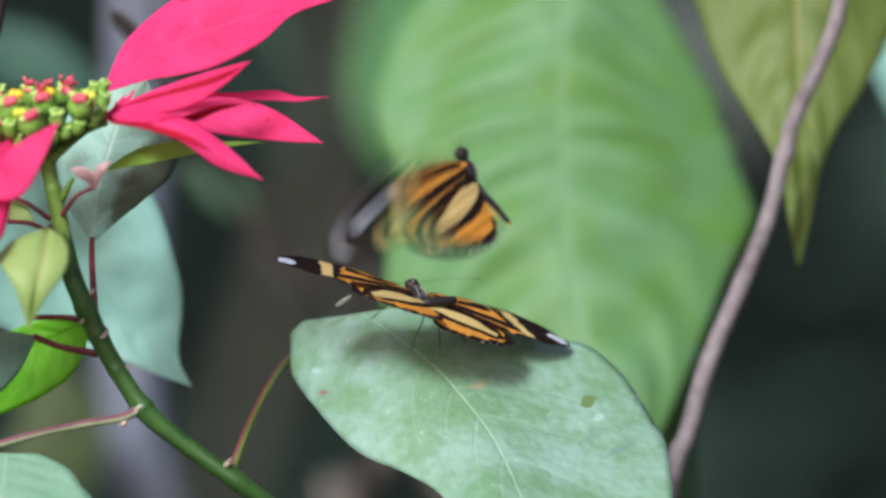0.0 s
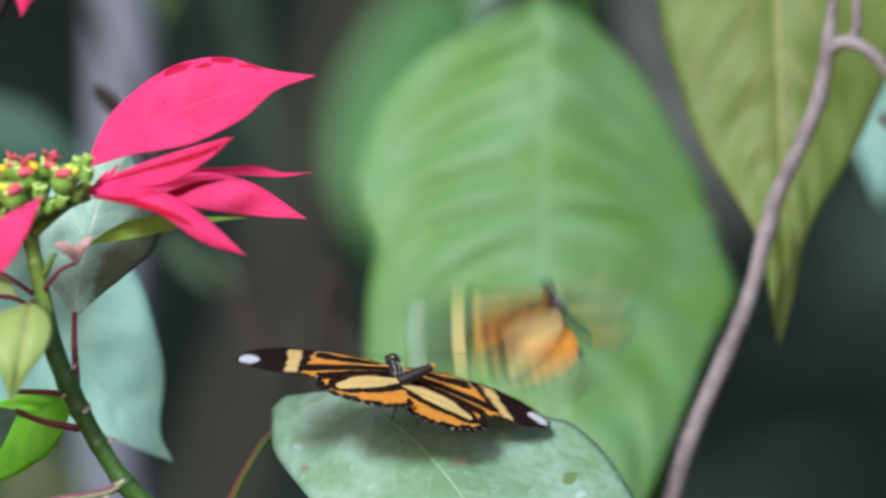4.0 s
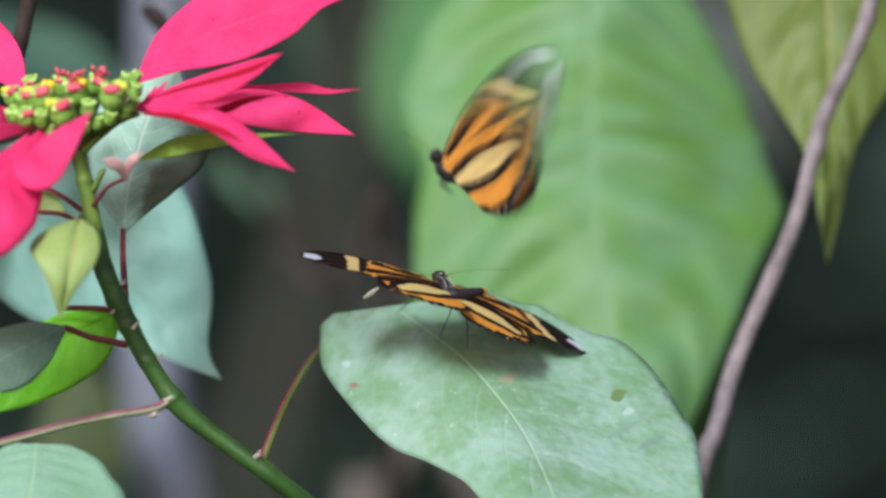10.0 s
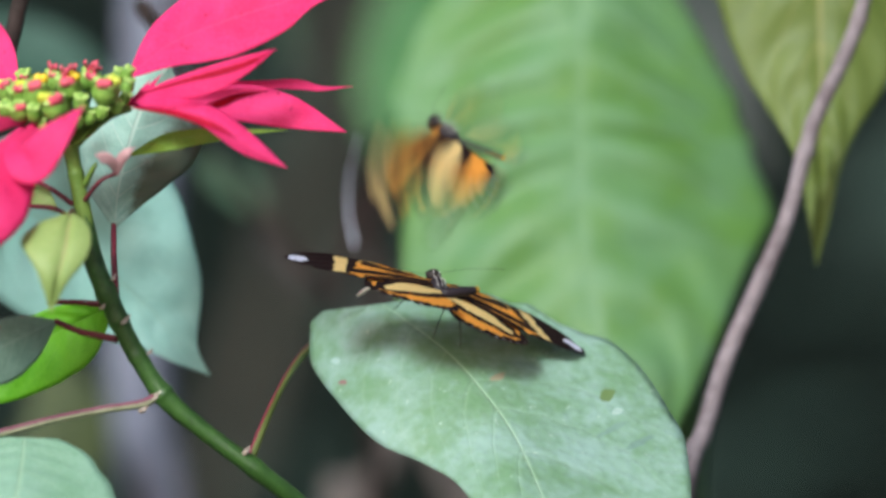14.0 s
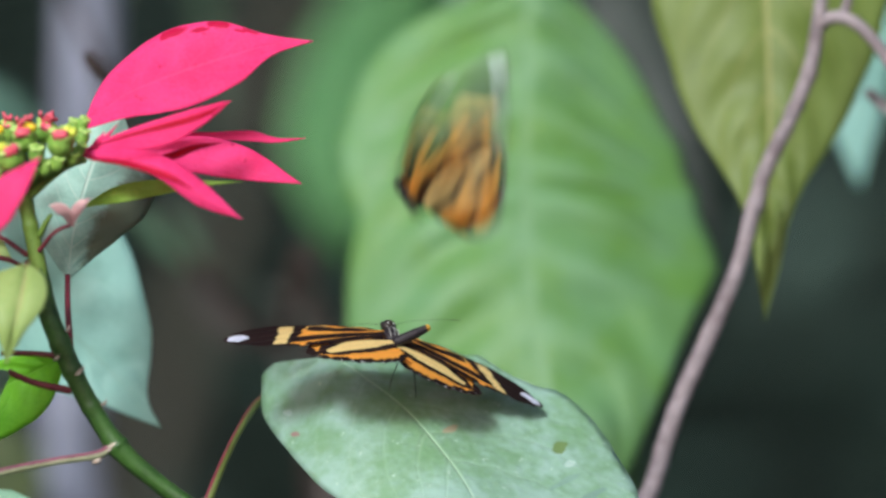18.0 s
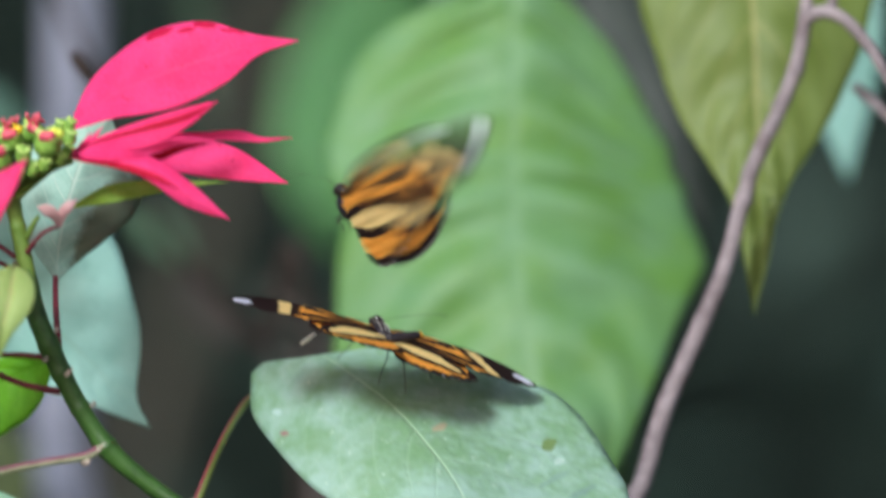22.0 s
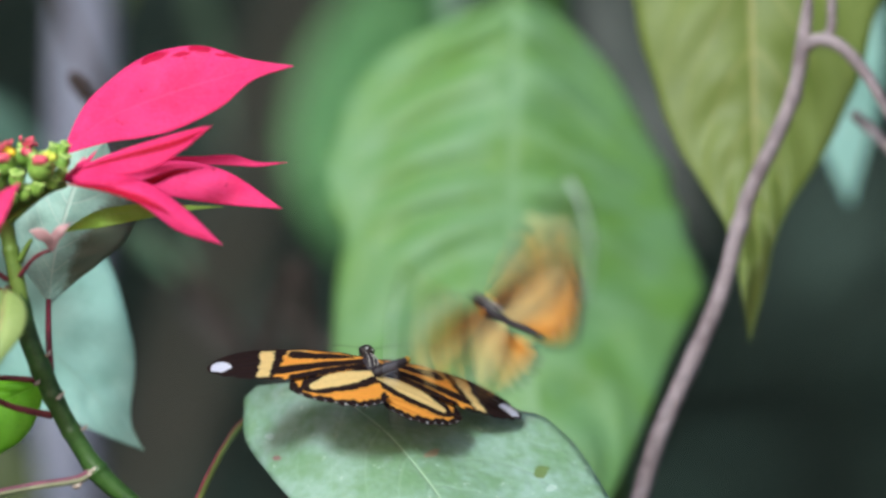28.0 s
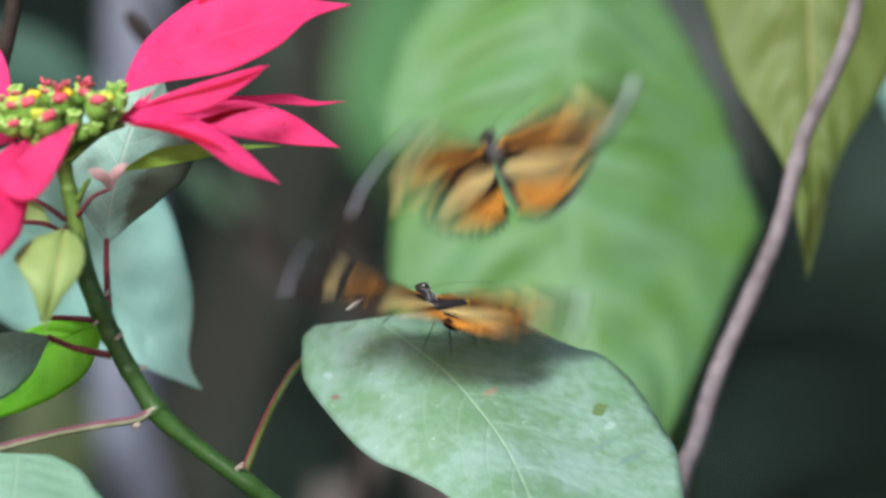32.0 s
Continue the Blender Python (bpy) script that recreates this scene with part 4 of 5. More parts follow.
def hind_colour(x, y, lead, trail):
    wave = 0.9 * noise.noise((x * 0.4, y * 0.4, 8.0)) + 0.55 * noise.noise((x * 1.0, y * 1.0, 4.0))
    tint = ORANGE_C
    d, f = near_line(x, y, 0.5, -5.6, 18.2, -10.2)
    half = 0.9 + 1.75 * math.sin(math.pi * min(1.0, max(0.0, f * 0.86 + 0.06)))
    above = y > -5.6 - 0.26 * (x - 0.5)
    rim = 2.2 if above else 3.0 - 1.0 * min(1.0, max(0.0, f))
    if d < half + wave * 0.3:
        tint = CREAM_C
    elif d < half + rim + wave * 0.3:
        tint = BLACK_C
    elif f > 0.9:
        for x0, y0, x1, y1 in ((18, -14.5, 24, -17.5), (20, -10.5, 26, -11.5), (19, -6.5, 26, -6.8)):
            if near_line(x, y, x0, y0, x1, y1)[0] < 0.55 + 0.25 * wave:
                tint = BLACK_C
    edge = min(y - trail, (24.4 - x) * 0.9)
    if edge < 2.5 + 1.0 * wave:
        tint = BLACK_C
        if 0.3 < edge < 1.0 and math.sin(x * 2.6) > 0.6 and x > 1:
            tint = GREY_C
    return tint


FORE = ((0, 6, 12, 20, 28, 34, 39, 42.6), (1.5, 3.5, 4.8, 5.9, 6.3, 5.7, 4.2, 1.4), (-2.0, -4.4, -5.9, -6.8, -6.4, -5.2, -3.2, -0.6))
HIND = ((0, 3, 7, 12, 16, 20, 22.8, 24.4), (0.0, 0.2, -0.2, -0.9, -1.9, -3.4, -6.0, -9.4), (-16.6, -19.6, -20.6, -20.0, -18.2, -15.8, -12.8, -10.4))


def wing(shape, colours, side, drop):
    """A wing in its own space: the hinge along y, the tip towards x * side; thin, gently ribbed and cambered."""
    nx, ny = 92, 56
    xs, leads, trails = shape
    bm = bmesh.new()
    layer = bm.verts.layers.float_color.new("pattern")
    sheets = []
    for face in (0, 1):
        rows = []
        for i in range(nx + 1):
            x = xs[-1] * (1 - (1 - i / nx) ** 1.25)
            lead, trail = lerp(xs, leads, x), lerp(xs, trails, x)
            row = []
            for j in range(ny + 1):
                y = trail + (lead - trail) * j / ny
                scallop = 0.2 * math.sin(x * 2.2) * (1 - j / ny) ** 8
                z = 0.9 * math.sin(math.pi * min(1, x / xs[-1])) * (0.6 + 0.4 * j / ny) + 0.12 * math.sin(y * 2.2 + x * 0.25) + drop
                v = bm.verts.new((side * x * 0.001, (y + scallop) * 0.001, (z - 0.09 * face) * 0.001))
                v[layer] = (*colours(x, y, lead, trail), 1.0)
                row.append(v)
            rows.append(row)
        sheets.append(rows)
        for i in range(nx):
            for j in range(ny):
                quad = (rows[i][j], rows[i + 1][j], rows[i + 1][j + 1], rows[i][j + 1])
                bm.faces.new(quad if (face == 0) == (side > 0) else quad[::-1])
    return bm


def local_part(name, bm, mat, parent, label=""):
    """A mesh given in its parent's space."""
    ob = mesh_object(name, bm, mat)
    if label:
        ob["label"] = label
    ob.parent = parent
    return ob


def butterfly(label, way, long, legs, feelers=()):
    """A butterfly in its own space: y ahead, z up, the thorax at the origin. way and long: the abdomen's direction and its length in mm."""
    root = tagged(new("butterfly"), label, "butterfly", "pair of striped butterflies")
    local_part("thorax", egg(Vector((0, 0.5, 0.5)) * 0.001, mm(2.2, 3.8, 2.4)), FUR, root)
    head = local_part("head", egg(Vector((0, 5.0, 1.3)) * 0.001, mm(2.0, 1.9, 1.9)), BLACK, root)
    for s in (-1, 1):
        local_part("eye", egg(Vector((1.4 * s, 5.5, 1.5)) * 0.001, mm(0.75, 0.8, 0.85)), BLACK, head)
        local_part("spot", egg(Vector((0.8 * s, 4.3, 2.8)) * 0.001, mm(0.2, 0.28, 0.2), None, 6, 6), SPOT, head)
        antenna = [Vector(p) * 0.001 for p in (feelers[s > 0] if feelers else ((0.6 * s, 6.0, 1.2), (5 * s, 9.0, 2.4), (11 * s, 11.0, 2.8), (15 * s, 12.2, 3.0)))]
        local_part("antenna", tube(antenna[:3], mm(0.07, 0.05, 0.05), 6, 20), BLACK, head)
        local_part("antenna_club", tube([antenna[2], (antenna[2] + antenna[3]) * 0.5, antenna[3]], mm(0.2, 0.58, 0.3) if feelers and s < 0 else mm(0.05, 0.1, 0.06), 8, 8), CLUB if feelers and s < 0 else BLACK, head)
    for x in (-1.1, 0.0, 1.1):
        local_part("thorax_stripe", tube([Vector((x, 3.2, 2.5 - abs(x) * 0.3)) * 0.001, Vector((x * 1.1, 0.6, 3.1 - abs(x) * 0.3)) * 0.001, Vector((x, -2.2, 2.3 - abs(x) * 0.3)) * 0.001], mm(0.08, 0.14, 0.1), 5, 8), SPOT_GREY, root)
    hinge, way = Vector((0, -2.5, 0.9)) * 0.001, Vector(way).normalized() * 0.001
    tail = [Vector((0, 0, 0)), (Vector((0, -0.001, 0)) + way) * long * 0.12, way * long * 0.6 + Vector((0, -0.0006, 0)), way * long]
    abdomen = local_part("abdomen", tube(tail, mm(1.1, 1.4, 1.35, 0.9) if legs else mm(0.8, 0.95, 0.85, 0.5), 12, 24, 0.03, knots=((0.2, -0.08, 0.02), (0.4, -0.08, 0.02), (0.6, -0.08, 0.02), (0.8, -0.08, 0.02))), FUR, root, "dark abdomen with a yellow end")
    abdomen.location = hinge
    local_part("abdomen_tip", egg(tail[3], mm(0.95, 0.95, 0.95) if legs else mm(0.6, 0.6, 0.6)), TAIL, abdomen)
    feet = [(-3.8, 10.8, -12.7), (4.2, -0.6, -13.2), (18.5, 1.6, -8.8), (10.0, -5.0, -11.7)] if legs else [(1.6 * k, y, -3.2) for k in (-1, 1) for y in (-2.0, -4.6)]
    for x, y, z in feet:
        s = -1 if x < -0.5 else 1
        knee = (x * 0.5 + 1.5 * s, y * 0.45, z * 0.3) if legs else (1.9 * s, y * 0.4, -2.8)
        pts = [(0.9 * s, min(max(y * 0.3, -1.2), 2.0), -1.2), knee, (x * 0.9, y * 0.85, z * 0.75), (x, y, z)]
        local_part("leg", tube([Vector(p) * 0.001 for p in pts], mm(0.24, 0.17, 0.13, 0.1), 6, 18), BLACK, root)
    wings = []
    for s, side in ((-1, "left"), (1, "right")):
        fore = local_part(side + "_forewing", wing(FORE, fore_colour, s, 0.0), WING, root, "orange and black striped forewing with a white tip spot")
        local_part(side + "_hindwing", wing(HIND, hind_colour, s, -0.5), WING, fore, "orange hindwing with a cream band and black margin")
        wings.append(fore)
    return root, wings, abdomen


sitting, sitting_wings, sitting_tail = butterfly("orange and black striped butterfly with spread wings standing on a leaf", (0.94, -0.06, 0.31), 9.0, True,
                                                     (((-0.6, 6.0, 1.4), (-7.1, 9.2, -1.8), (-13.1, 8.3, -6.5), (-16.2, 7.7, -10.0)), ((0.6, 6.0, 1.4), (6.6, 5.6, 4.6), (13.8, 4.1, 7.5), (16.7, 3.2, 8.4))))
flying, flying_wings, _ = butterfly("orange and black striped butterfly hovering in flight", (0.0, -0.97, 0.22), 14, False)


def wing_pose(s, up, sweep=0.0, twist=0.0):
    """A wing's pose on its body: up degrees above the level, swept back by sweep degrees, its front edge raised by twist degrees."""
    return Matrix.Translation((0.0014 * s, 0.0015, 0.0012)) @ Euler((radians(twist), radians(-up * s), radians(-sweep * s))).to_matrix().to_4x4()


def body(x, y, z, turn, pitch, lean):
    """A butterfly's pose: its place, the turn to the left of straight ahead, the lift of the head and the lean to the right."""
    return Matrix.Translation((x, y, z)) @ pose(0, 0, 0, 0, 0, turn) @ pose(0, 0, 0, pitch) @ pose(0, 0, 0, 0, lean)


# rows of the paths: seconds, place, turn, pitch, lean
SITTING = [
    (0, -0.0047, 0.0280, 1.2856, 22, 27, 15),
    (0.75, -0.0053, 0.0280, 1.2862, 18, 26, 14),
    (1, -0.0061, 0.0280, 1.2844, 12, 31, 15),
    (1.25, -0.0053, 0.0280, 1.2862, 18, 26, 14),
    (2, -0.0052, 0.0280, 1.2858, 20, 34, 14),
    (3, -0.0047, 0.0280, 1.2862, 15, 22, 14),
    (3.2, -0.0058, 0.0280, 1.2845, 12, 33, 15),
    (3.5, -0.0058, 0.0280, 1.2845, 12, 33, 15),
    (3.7, -0.0058, 0.0280, 1.2845, 12, 33, 15),
    (4, -0.0058, 0.0280, 1.2855, 15, 35, 14),
    (5, -0.0053, 0.0280, 1.2862, 18, 26, 14),
    (6.5, -0.0053, 0.0280, 1.2862, 18, 26, 14),
    (7, -0.0047, 0.0280, 1.2867, 16, 23, 14),
    (7.45, -0.0053, 0.0280, 1.2862, 18, 26, 14),
    (7.7, -0.0053, 0.0280, 1.2862, 18, 26, 14),
    (8, -0.0050, 0.0280, 1.2855, 18, 29, 14),
    (8.7, -0.0053, 0.0280, 1.2862, 18, 26, 14),
    (8.75, -0.0053, 0.0280, 1.2862, 18, 26, 14),
    (9, -0.0049, 0.0280, 1.2840, 24, 37, 15),
    (9.25, -0.0053, 0.0280, 1.2862, 18, 26, 14),
    (9.4, -0.0053, 0.0280, 1.2862, 18, 26, 14),
    (10, -0.0055, 0.0280, 1.2859, 22, 27, 14),
    (10.6, -0.0053, 0.0280, 1.2862, 18, 26, 14),
    (10.8, -0.0053, 0.0280, 1.2862, 18, 26, 14),
    (11, -0.0044, 0.0280, 1.2870, 13, 20, 14),
    (11.2, -0.0053, 0.0280, 1.2862, 18, 26, 14),
    (12, -0.0050, 0.0280, 1.2863, 16, 25, 14),
    (13, -0.0046, 0.0280, 1.2856, 17, 27, 14),
    (14, -0.0049, 0.0280, 1.2858, 18, 27, 14),
    (15, -0.0053, 0.0280, 1.2862, 18, 26, 14),
    (16.6, -0.0053, 0.0280, 1.2862, 18, 26, 14),
    (16.75, -0.0053, 0.0280, 1.2862, 18, 26, 14),
    (17, -0.0058, 0.0280, 1.2845, 12, 33, 15),
    (17.25, -0.0058, 0.0280, 1.2845, 12, 33, 15),
    (17.6, -0.0058, 0.0280, 1.2845, 12, 33, 15),
    (17.8, -0.0053, 0.0280, 1.2862, 18, 26, 14),
    (18, -0.0048, 0.0280, 1.2862, 12, 25, 14),
    (18.5, -0.0053, 0.0280, 1.2862, 18, 26, 14),
    (18.8, -0.0053, 0.0280, 1.2862, 18, 26, 14),
    (19, -0.0046, 0.0280, 1.2863, 20, 28, 14),
    (19.6, -0.0053, 0.0280, 1.2862, 18, 26, 14),
    (19.8, -0.0053, 0.0280, 1.2862, 18, 26, 14),
    (20, -0.0058, 0.0280, 1.2869, 17, 24, 14),
    (21, -0.0053, 0.0280, 1.2864, 20, 31, 15),
    (21.1, -0.0053, 0.0280, 1.2862, 18, 26, 14),
    (21.3, -0.0053, 0.0280, 1.2862, 18, 26, 14),
    (21.5, -0.0053, 0.0280, 1.2862, 18, 26, 14),
    (22, -0.0044, 0.0280, 1.2870, 18, 24, 14),
    (22.75, -0.0053, 0.0280, 1.2862, 18, 26, 14),
    (23, -0.0058, 0.0280, 1.2845, 12, 33, 15),
    (23.25, -0.0053, 0.0280, 1.2862, 18, 26, 14),
    (24, -0.0058, 0.0280, 1.2862, 23, 34, 13),
    (24.2, -0.0053, 0.0280, 1.2862, 18, 26, 14),
    (24.4, -0.0053, 0.0280, 1.2862, 18, 26, 14),
    (25, -0.0046, 0.0280, 1.2867, 14, 25, 14),
    (26.5, -0.0053, 0.0280, 1.2862, 18, 26, 14),
    (27, -0.0053, 0.0280, 1.2862, 18, 26, 14),
    (27.3, -0.0058, 0.0280, 1.2845, 12, 33, 15),
    (27.6, -0.0058, 0.0280, 1.2845, 12, 33, 15),
    (28, -0.0055, 0.0280, 1.2853, 17, 37, 14),
    (29, -0.0048, 0.0280, 1.2855, 21, 33, 14),
    (30, -0.0061, 0.0280, 1.2865, 22, 31, 13),
    (31, -0.0052, 0.0280, 1.2858, 17, 27, 13),
    (32, -0.0054, 0.0280, 1.2862, 21, 26, 14),
]
FLIGHT = [
    (0, 0.0079, 0.0500, 1.3172, 89, 63, 13),
    (0.1, 0.0006, 0.0500, 1.3118, 86, 62, 11),
    (0.2, 0.0010, 0.0500, 1.3227, 82, 62, 10),
    (0.3, -0.0005, 0.0500, 1.3199, 79, 61, 9),
    (0.4, 0.0125, 0.0500, 1.3249, 75, 61, 8),
    (0.5, 0.0005, 0.0500, 1.3108, 72, 60, 6),
    (0.6, -0.0042, 0.0500, 1.3107, 68, 60, 5),
    (0.7, -0.0088, 0.0500, 1.3186, 65, 59, 4),
    (0.8, -0.0038, 0.0500, 1.3149, 61, 58, 3),
    (0.9, 0.0133, 0.0500, 1.3134, 58, 58, 1),
    (1, 0.0105, 0.0500, 1.3193, 54, 57, 0),
    (1.1, 0.0231, 0.0500, 1.3280, 53, 59, -2),
    (1.2, 0.0171, 0.0500, 1.3200, 53, 60, -5),
    (1.3, -0.0019, 0.0500, 1.3174, 52, 62, -7),
    (1.4, -0.0108, 0.0500, 1.3054, 51, 63, -9),
    (1.5, 0.0065, 0.0500, 1.3167, 50, 65, -12),
    (1.6, 0.0212, 0.0500, 1.3306, 50, 66, -14),
    (1.7, 0.0179, 0.0500, 1.3292, 49, 68, -16),
    (1.8, 0.0025, 0.0500, 1.3234, 48, 69, -19),
    (2, 0.0021, 0.0500, 1.3148, 47, 72, -23),
    (2.1, -0.0016, 0.0500, 1.3154, 48, 70, -24),
    (2.4, 0.0036, 0.0500, 1.3261, 52, 62, -24),
    (2.5, 0.0021, 0.0500, 1.3123, 54, 59, -25),
    (2.7, -0.0023, 0.0500, 1.3190, 56, 54, -25),
    (3, -0.0067, 0.0500, 1.3087, 60, 46, -26),
    (3.1, 0.0099, 0.0500, 1.3249, 59, 46, -24),
    (3.2, 0.0594, 0.0500, 1.3291, 57, 46, -23),
    (3.3, 0.0941, 0.0500, 1.3507, 55, 46, -21),
    (3.4, 0.0844, 0.0500, 1.3458, 54, 46, -19),
    (3.5, 0.0486, 0.0500, 1.3060, 52, 46, -17),
    (3.6, 0.0219, 0.0500, 1.2871, 50, 46, -15),
    (3.7, 0.0321, 0.0500, 1.2850, 49, 46, -14),
    (3.8, 0.0377, 0.0500, 1.2894, 47, 46, -12),
    (3.9, 0.0295, 0.0500, 1.2927, 45, 46, -10),
    (4, 0.0354, 0.0500, 1.3025, 44, 46, -8),
    (4.1, 0.0216, 0.0500, 1.3078, 44, 46, -9),
    (4.3, -0.0148, 0.0500, 1.3133, 46, 46, -11),
    (4.5, 0.0017, 0.0500, 1.3311, 47, 46, -13),
    (5, 0.0153, 0.0500, 1.3347, 50, 46, -18),
    (5.5, 0.0031, 0.0500, 1.3194, 53, 46, -22),
    (6, 0.0153, 0.0500, 1.3242, 57, 46, -27),
    (6.5, 0.0114, 0.0500, 1.3158, 60, 46, -32),
    (6.7, -0.0214, 0.0500, 1.3081, 61, 46, -34),
    (6.9, 0.0032, 0.0500, 1.3099, 62, 46, -35),
    (7, 0.0263, 0.0500, 1.3201, 63, 46, -36),
    (7.2, 0.0124, 0.0500, 1.3201, 62, 49, -35),
    (7.4, -0.0199, 0.0500, 1.3139, 61, 53, -33),
    (7.6, 0.0119, 0.0500, 1.3330, 60, 57, -32),
    (7.8, 0.0071, 0.0500, 1.3340, 59, 60, -30),
    (8, 0.0069, 0.0500, 1.3108, 58, 64, -29),
    (8.2, -0.0071, 0.0500, 1.3047, 53, 62, -24),
    (8.4, -0.0215, 0.0500, 1.3059, 48, 60, -19),
    (8.6, 0.0197, 0.0500, 1.3321, 43, 57, -14),
    (8.8, -0.0110, 0.0500, 1.3106, 38, 55, -9),
    (9, 0.0046, 0.0500, 1.3208, 33, 53, -4),
    (9.2, 0.0324, 0.0500, 1.3348, 41, 52, -4),
    (9.4, -0.0098, 0.0500, 1.3137, 49, 50, -4),
    (9.6, -0.0021, 0.0500, 1.3104, 57, 49, -3),
    (9.8, 0.0286, 0.0500, 1.3227, 64, 48, -3),
    (10, -0.0053, 0.0500, 1.3156, 72, 46, -2),
    (10.2, -0.0059, 0.0500, 1.3089, 70, 47, -4),
    (10.4, 0.0037, 0.0500, 1.3184, 67, 48, -5),
    (10.6, 0.0003, 0.0500, 1.3256, 64, 48, -6),
    (10.8, 0.0076, 0.0500, 1.3210, 61, 49, -8),
    (11, 0.0646, 0.0500, 1.3320, 58, 50, -9),
    (11.2, 0.0200, 0.0500, 1.3270, 60, 50, -8),
    (11.4, -0.0209, 0.0500, 1.3113, 61, 50, -7),
    (11.6, -0.0094, 0.0500, 1.3124, 62, 50, -6),
    (11.8, 0.0079, 0.0500, 1.3282, 63, 50, -5),
    (12, -0.0078, 0.0500, 1.3102, 64, 50, -4),
    (12.3, -0.0038, 0.0500, 1.3116, 60, 42, -12),
    (12.6, 0.0211, 0.0500, 1.3286, 57, 33, -20),
    (13, -0.0087, 0.0500, 1.3073, 52, 21, -30),
    (13.3, 0.0058, 0.0500, 1.3315, 57, 24, -26),
    (13.6, -0.0032, 0.0500, 1.3131, 61, 27, -22),
    (13.9, 0.0051, 0.0500, 1.3245, 66, 31, -18),
    (14, -0.0026, 0.0500, 1.3247, 68, 32, -17),
    (14.2, 0.0209, 0.0500, 1.3257, 66, 34, -17),
    (14.5, 0.0024, 0.0500, 1.3188, 64, 37, -16),
    (15, -0.0066, 0.0500, 1.3248, 61, 43, -15),
    (15.5, 0.0126, 0.0500, 1.3309, 57, 48, -14),
    (16, 0.0032, 0.0500, 1.3197, 54, 54, -13),
    (16.5, 0.0086, 0.0500, 1.3132, 50, 59, -12),
    (16.7, -0.0009, 0.0500, 1.3178, 49, 62, -12),
    (16.9, 0.0217, 0.0500, 1.3342, 48, 64, -11),
    (17, 0.0519, 0.0500, 1.3507, 47, 65, -11),
    (17.2, 0.0412, 0.0500, 1.3271, 53, 59, -11),
    (17.5, 0.0540, 0.0500, 1.2938, 62, 50, -11),
    (17.6, 0.0417, 0.0500, 1.2938, 65, 47, -11),
    (17.8, 0.0301, 0.0500, 1.3024, 71, 41, -11),
    (18, 0.0007, 0.0500, 1.3217, 77, 35, -10),
    (18.3, 0.0040, 0.0500, 1.3257, 78, 43, -12),
    (18.6, -0.0293, 0.0500, 1.3076, 78, 51, -13),
    (18.9, 0.0216, 0.0500, 1.3429, 78, 60, -15),
    (19, -0.0025, 0.0500, 1.3362, 79, 62, -16),
    (19.3, 0.0244, 0.0500, 1.3235, 81, 57, -21),
    (19.6, -0.0107, 0.0500, 1.3234, 83, 52, -26),
    (19.8, 0.0109, 0.0500, 1.3252, 85, 48, -29),
    (20, 0.0384, 0.0500, 1.3413, 86, 45, -33),
    (20.2, -0.0062, 0.0500, 1.3477, 86, 47, -28),
    (20.4, -0.0035, 0.0500, 1.3242, 85, 49, -24),
    (20.7, -0.0282, 0.0500, 1.3040, 84, 53, -17),
    (21, 0.0041, 0.0500, 1.3215, 83, 57, -10),
    (21.3, 0.0047, 0.0500, 1.3151, 80, 58, -14),
    (21.5, 0.0304, 0.0500, 1.3443, 78, 59, -17),
    (21.6, 0.0313, 0.0500, 1.3536, 77, 60, -18),
    (22, -0.0131, 0.0500, 1.3188, 72, 61, -23),
    (22.3, -0.0101, 0.0500, 1.3081, 69, 64, -25),
    (22.6, 0.0168, 0.0500, 1.3211, 67, 66, -26),
    (23, 0.0078, 0.0500, 1.3245, 63, 69, -28),
    (23.3, -0.0100, 0.0500, 1.3249, 60, 66, -25),
    (23.6, 0.0348, 0.0500, 1.3084, 56, 62, -21),
    (24, -0.0041, 0.0500, 1.3060, 52, 57, -16),
    (24.3, 0.0136, 0.0500, 1.3179, 56, 52, -21),
    (24.6, -0.0179, 0.0500, 1.3071, 60, 48, -25),
    (24.8, 0.0213, 0.0500, 1.3324, 62, 45, -28),
    (25, -0.0180, 0.0500, 1.3111, 65, 41, -32),
    (25.3, -0.0208, 0.0500, 1.3214, 65, 41, -31),
    (25.5, -0.0208, 0.0500, 1.3150, 65, 40, -30),
    (26, -0.0013, 0.0500, 1.3291, 64, 38, -28),
    (26.5, 0.0159, 0.0500, 1.3404, 64, 37, -27),
    (27, 0.0404, 0.0500, 1.3287, 64, 35, -25),
    (27.5, 0.0575, 0.0500, 1.3158, 63, 34, -23),
    (27.7, 0.0458, 0.0500, 1.3075, 63, 33, -23),
    (28, 0.0257, 0.0500, 1.2989, 63, 33, -22),
    (28.2, -0.0185, 0.0500, 1.2978, 65, 33, -24),
    (28.4, 0.0459, 0.0500, 1.3405, 67, 34, -27),
    (28.6, 0.0569, 0.0500, 1.3626, 69, 35, -29),
    (28.8, 0.0016, 0.0500, 1.3475, 71, 36, -31),
    (29, -0.0044, 0.0500, 1.3236, 73, 37, -34),
    (29.3, -0.0178, 0.0500, 1.3034, 73, 40, -35),
    (29.6, -0.0043, 0.0500, 1.3195, 73, 44, -36),
    (30, -0.0124, 0.0500, 1.3131, 72, 49, -37),
    (30.3, -0.0061, 0.0500, 1.3072, 70, 47, -29),
    (30.6, -0.0010, 0.0500, 1.3209, 67, 45, -22),
    (31, 0.0048, 0.0500, 1.3111, 63, 43, -11),
    (31.3, -0.0167, 0.0500, 1.3089, 64, 50, -22),
    (31.6, 0.0014, 0.0500, 1.3188, 65, 57, -33),
    (32, 0.0112, 0.0500, 1.3234, 66, 67, -48),
]
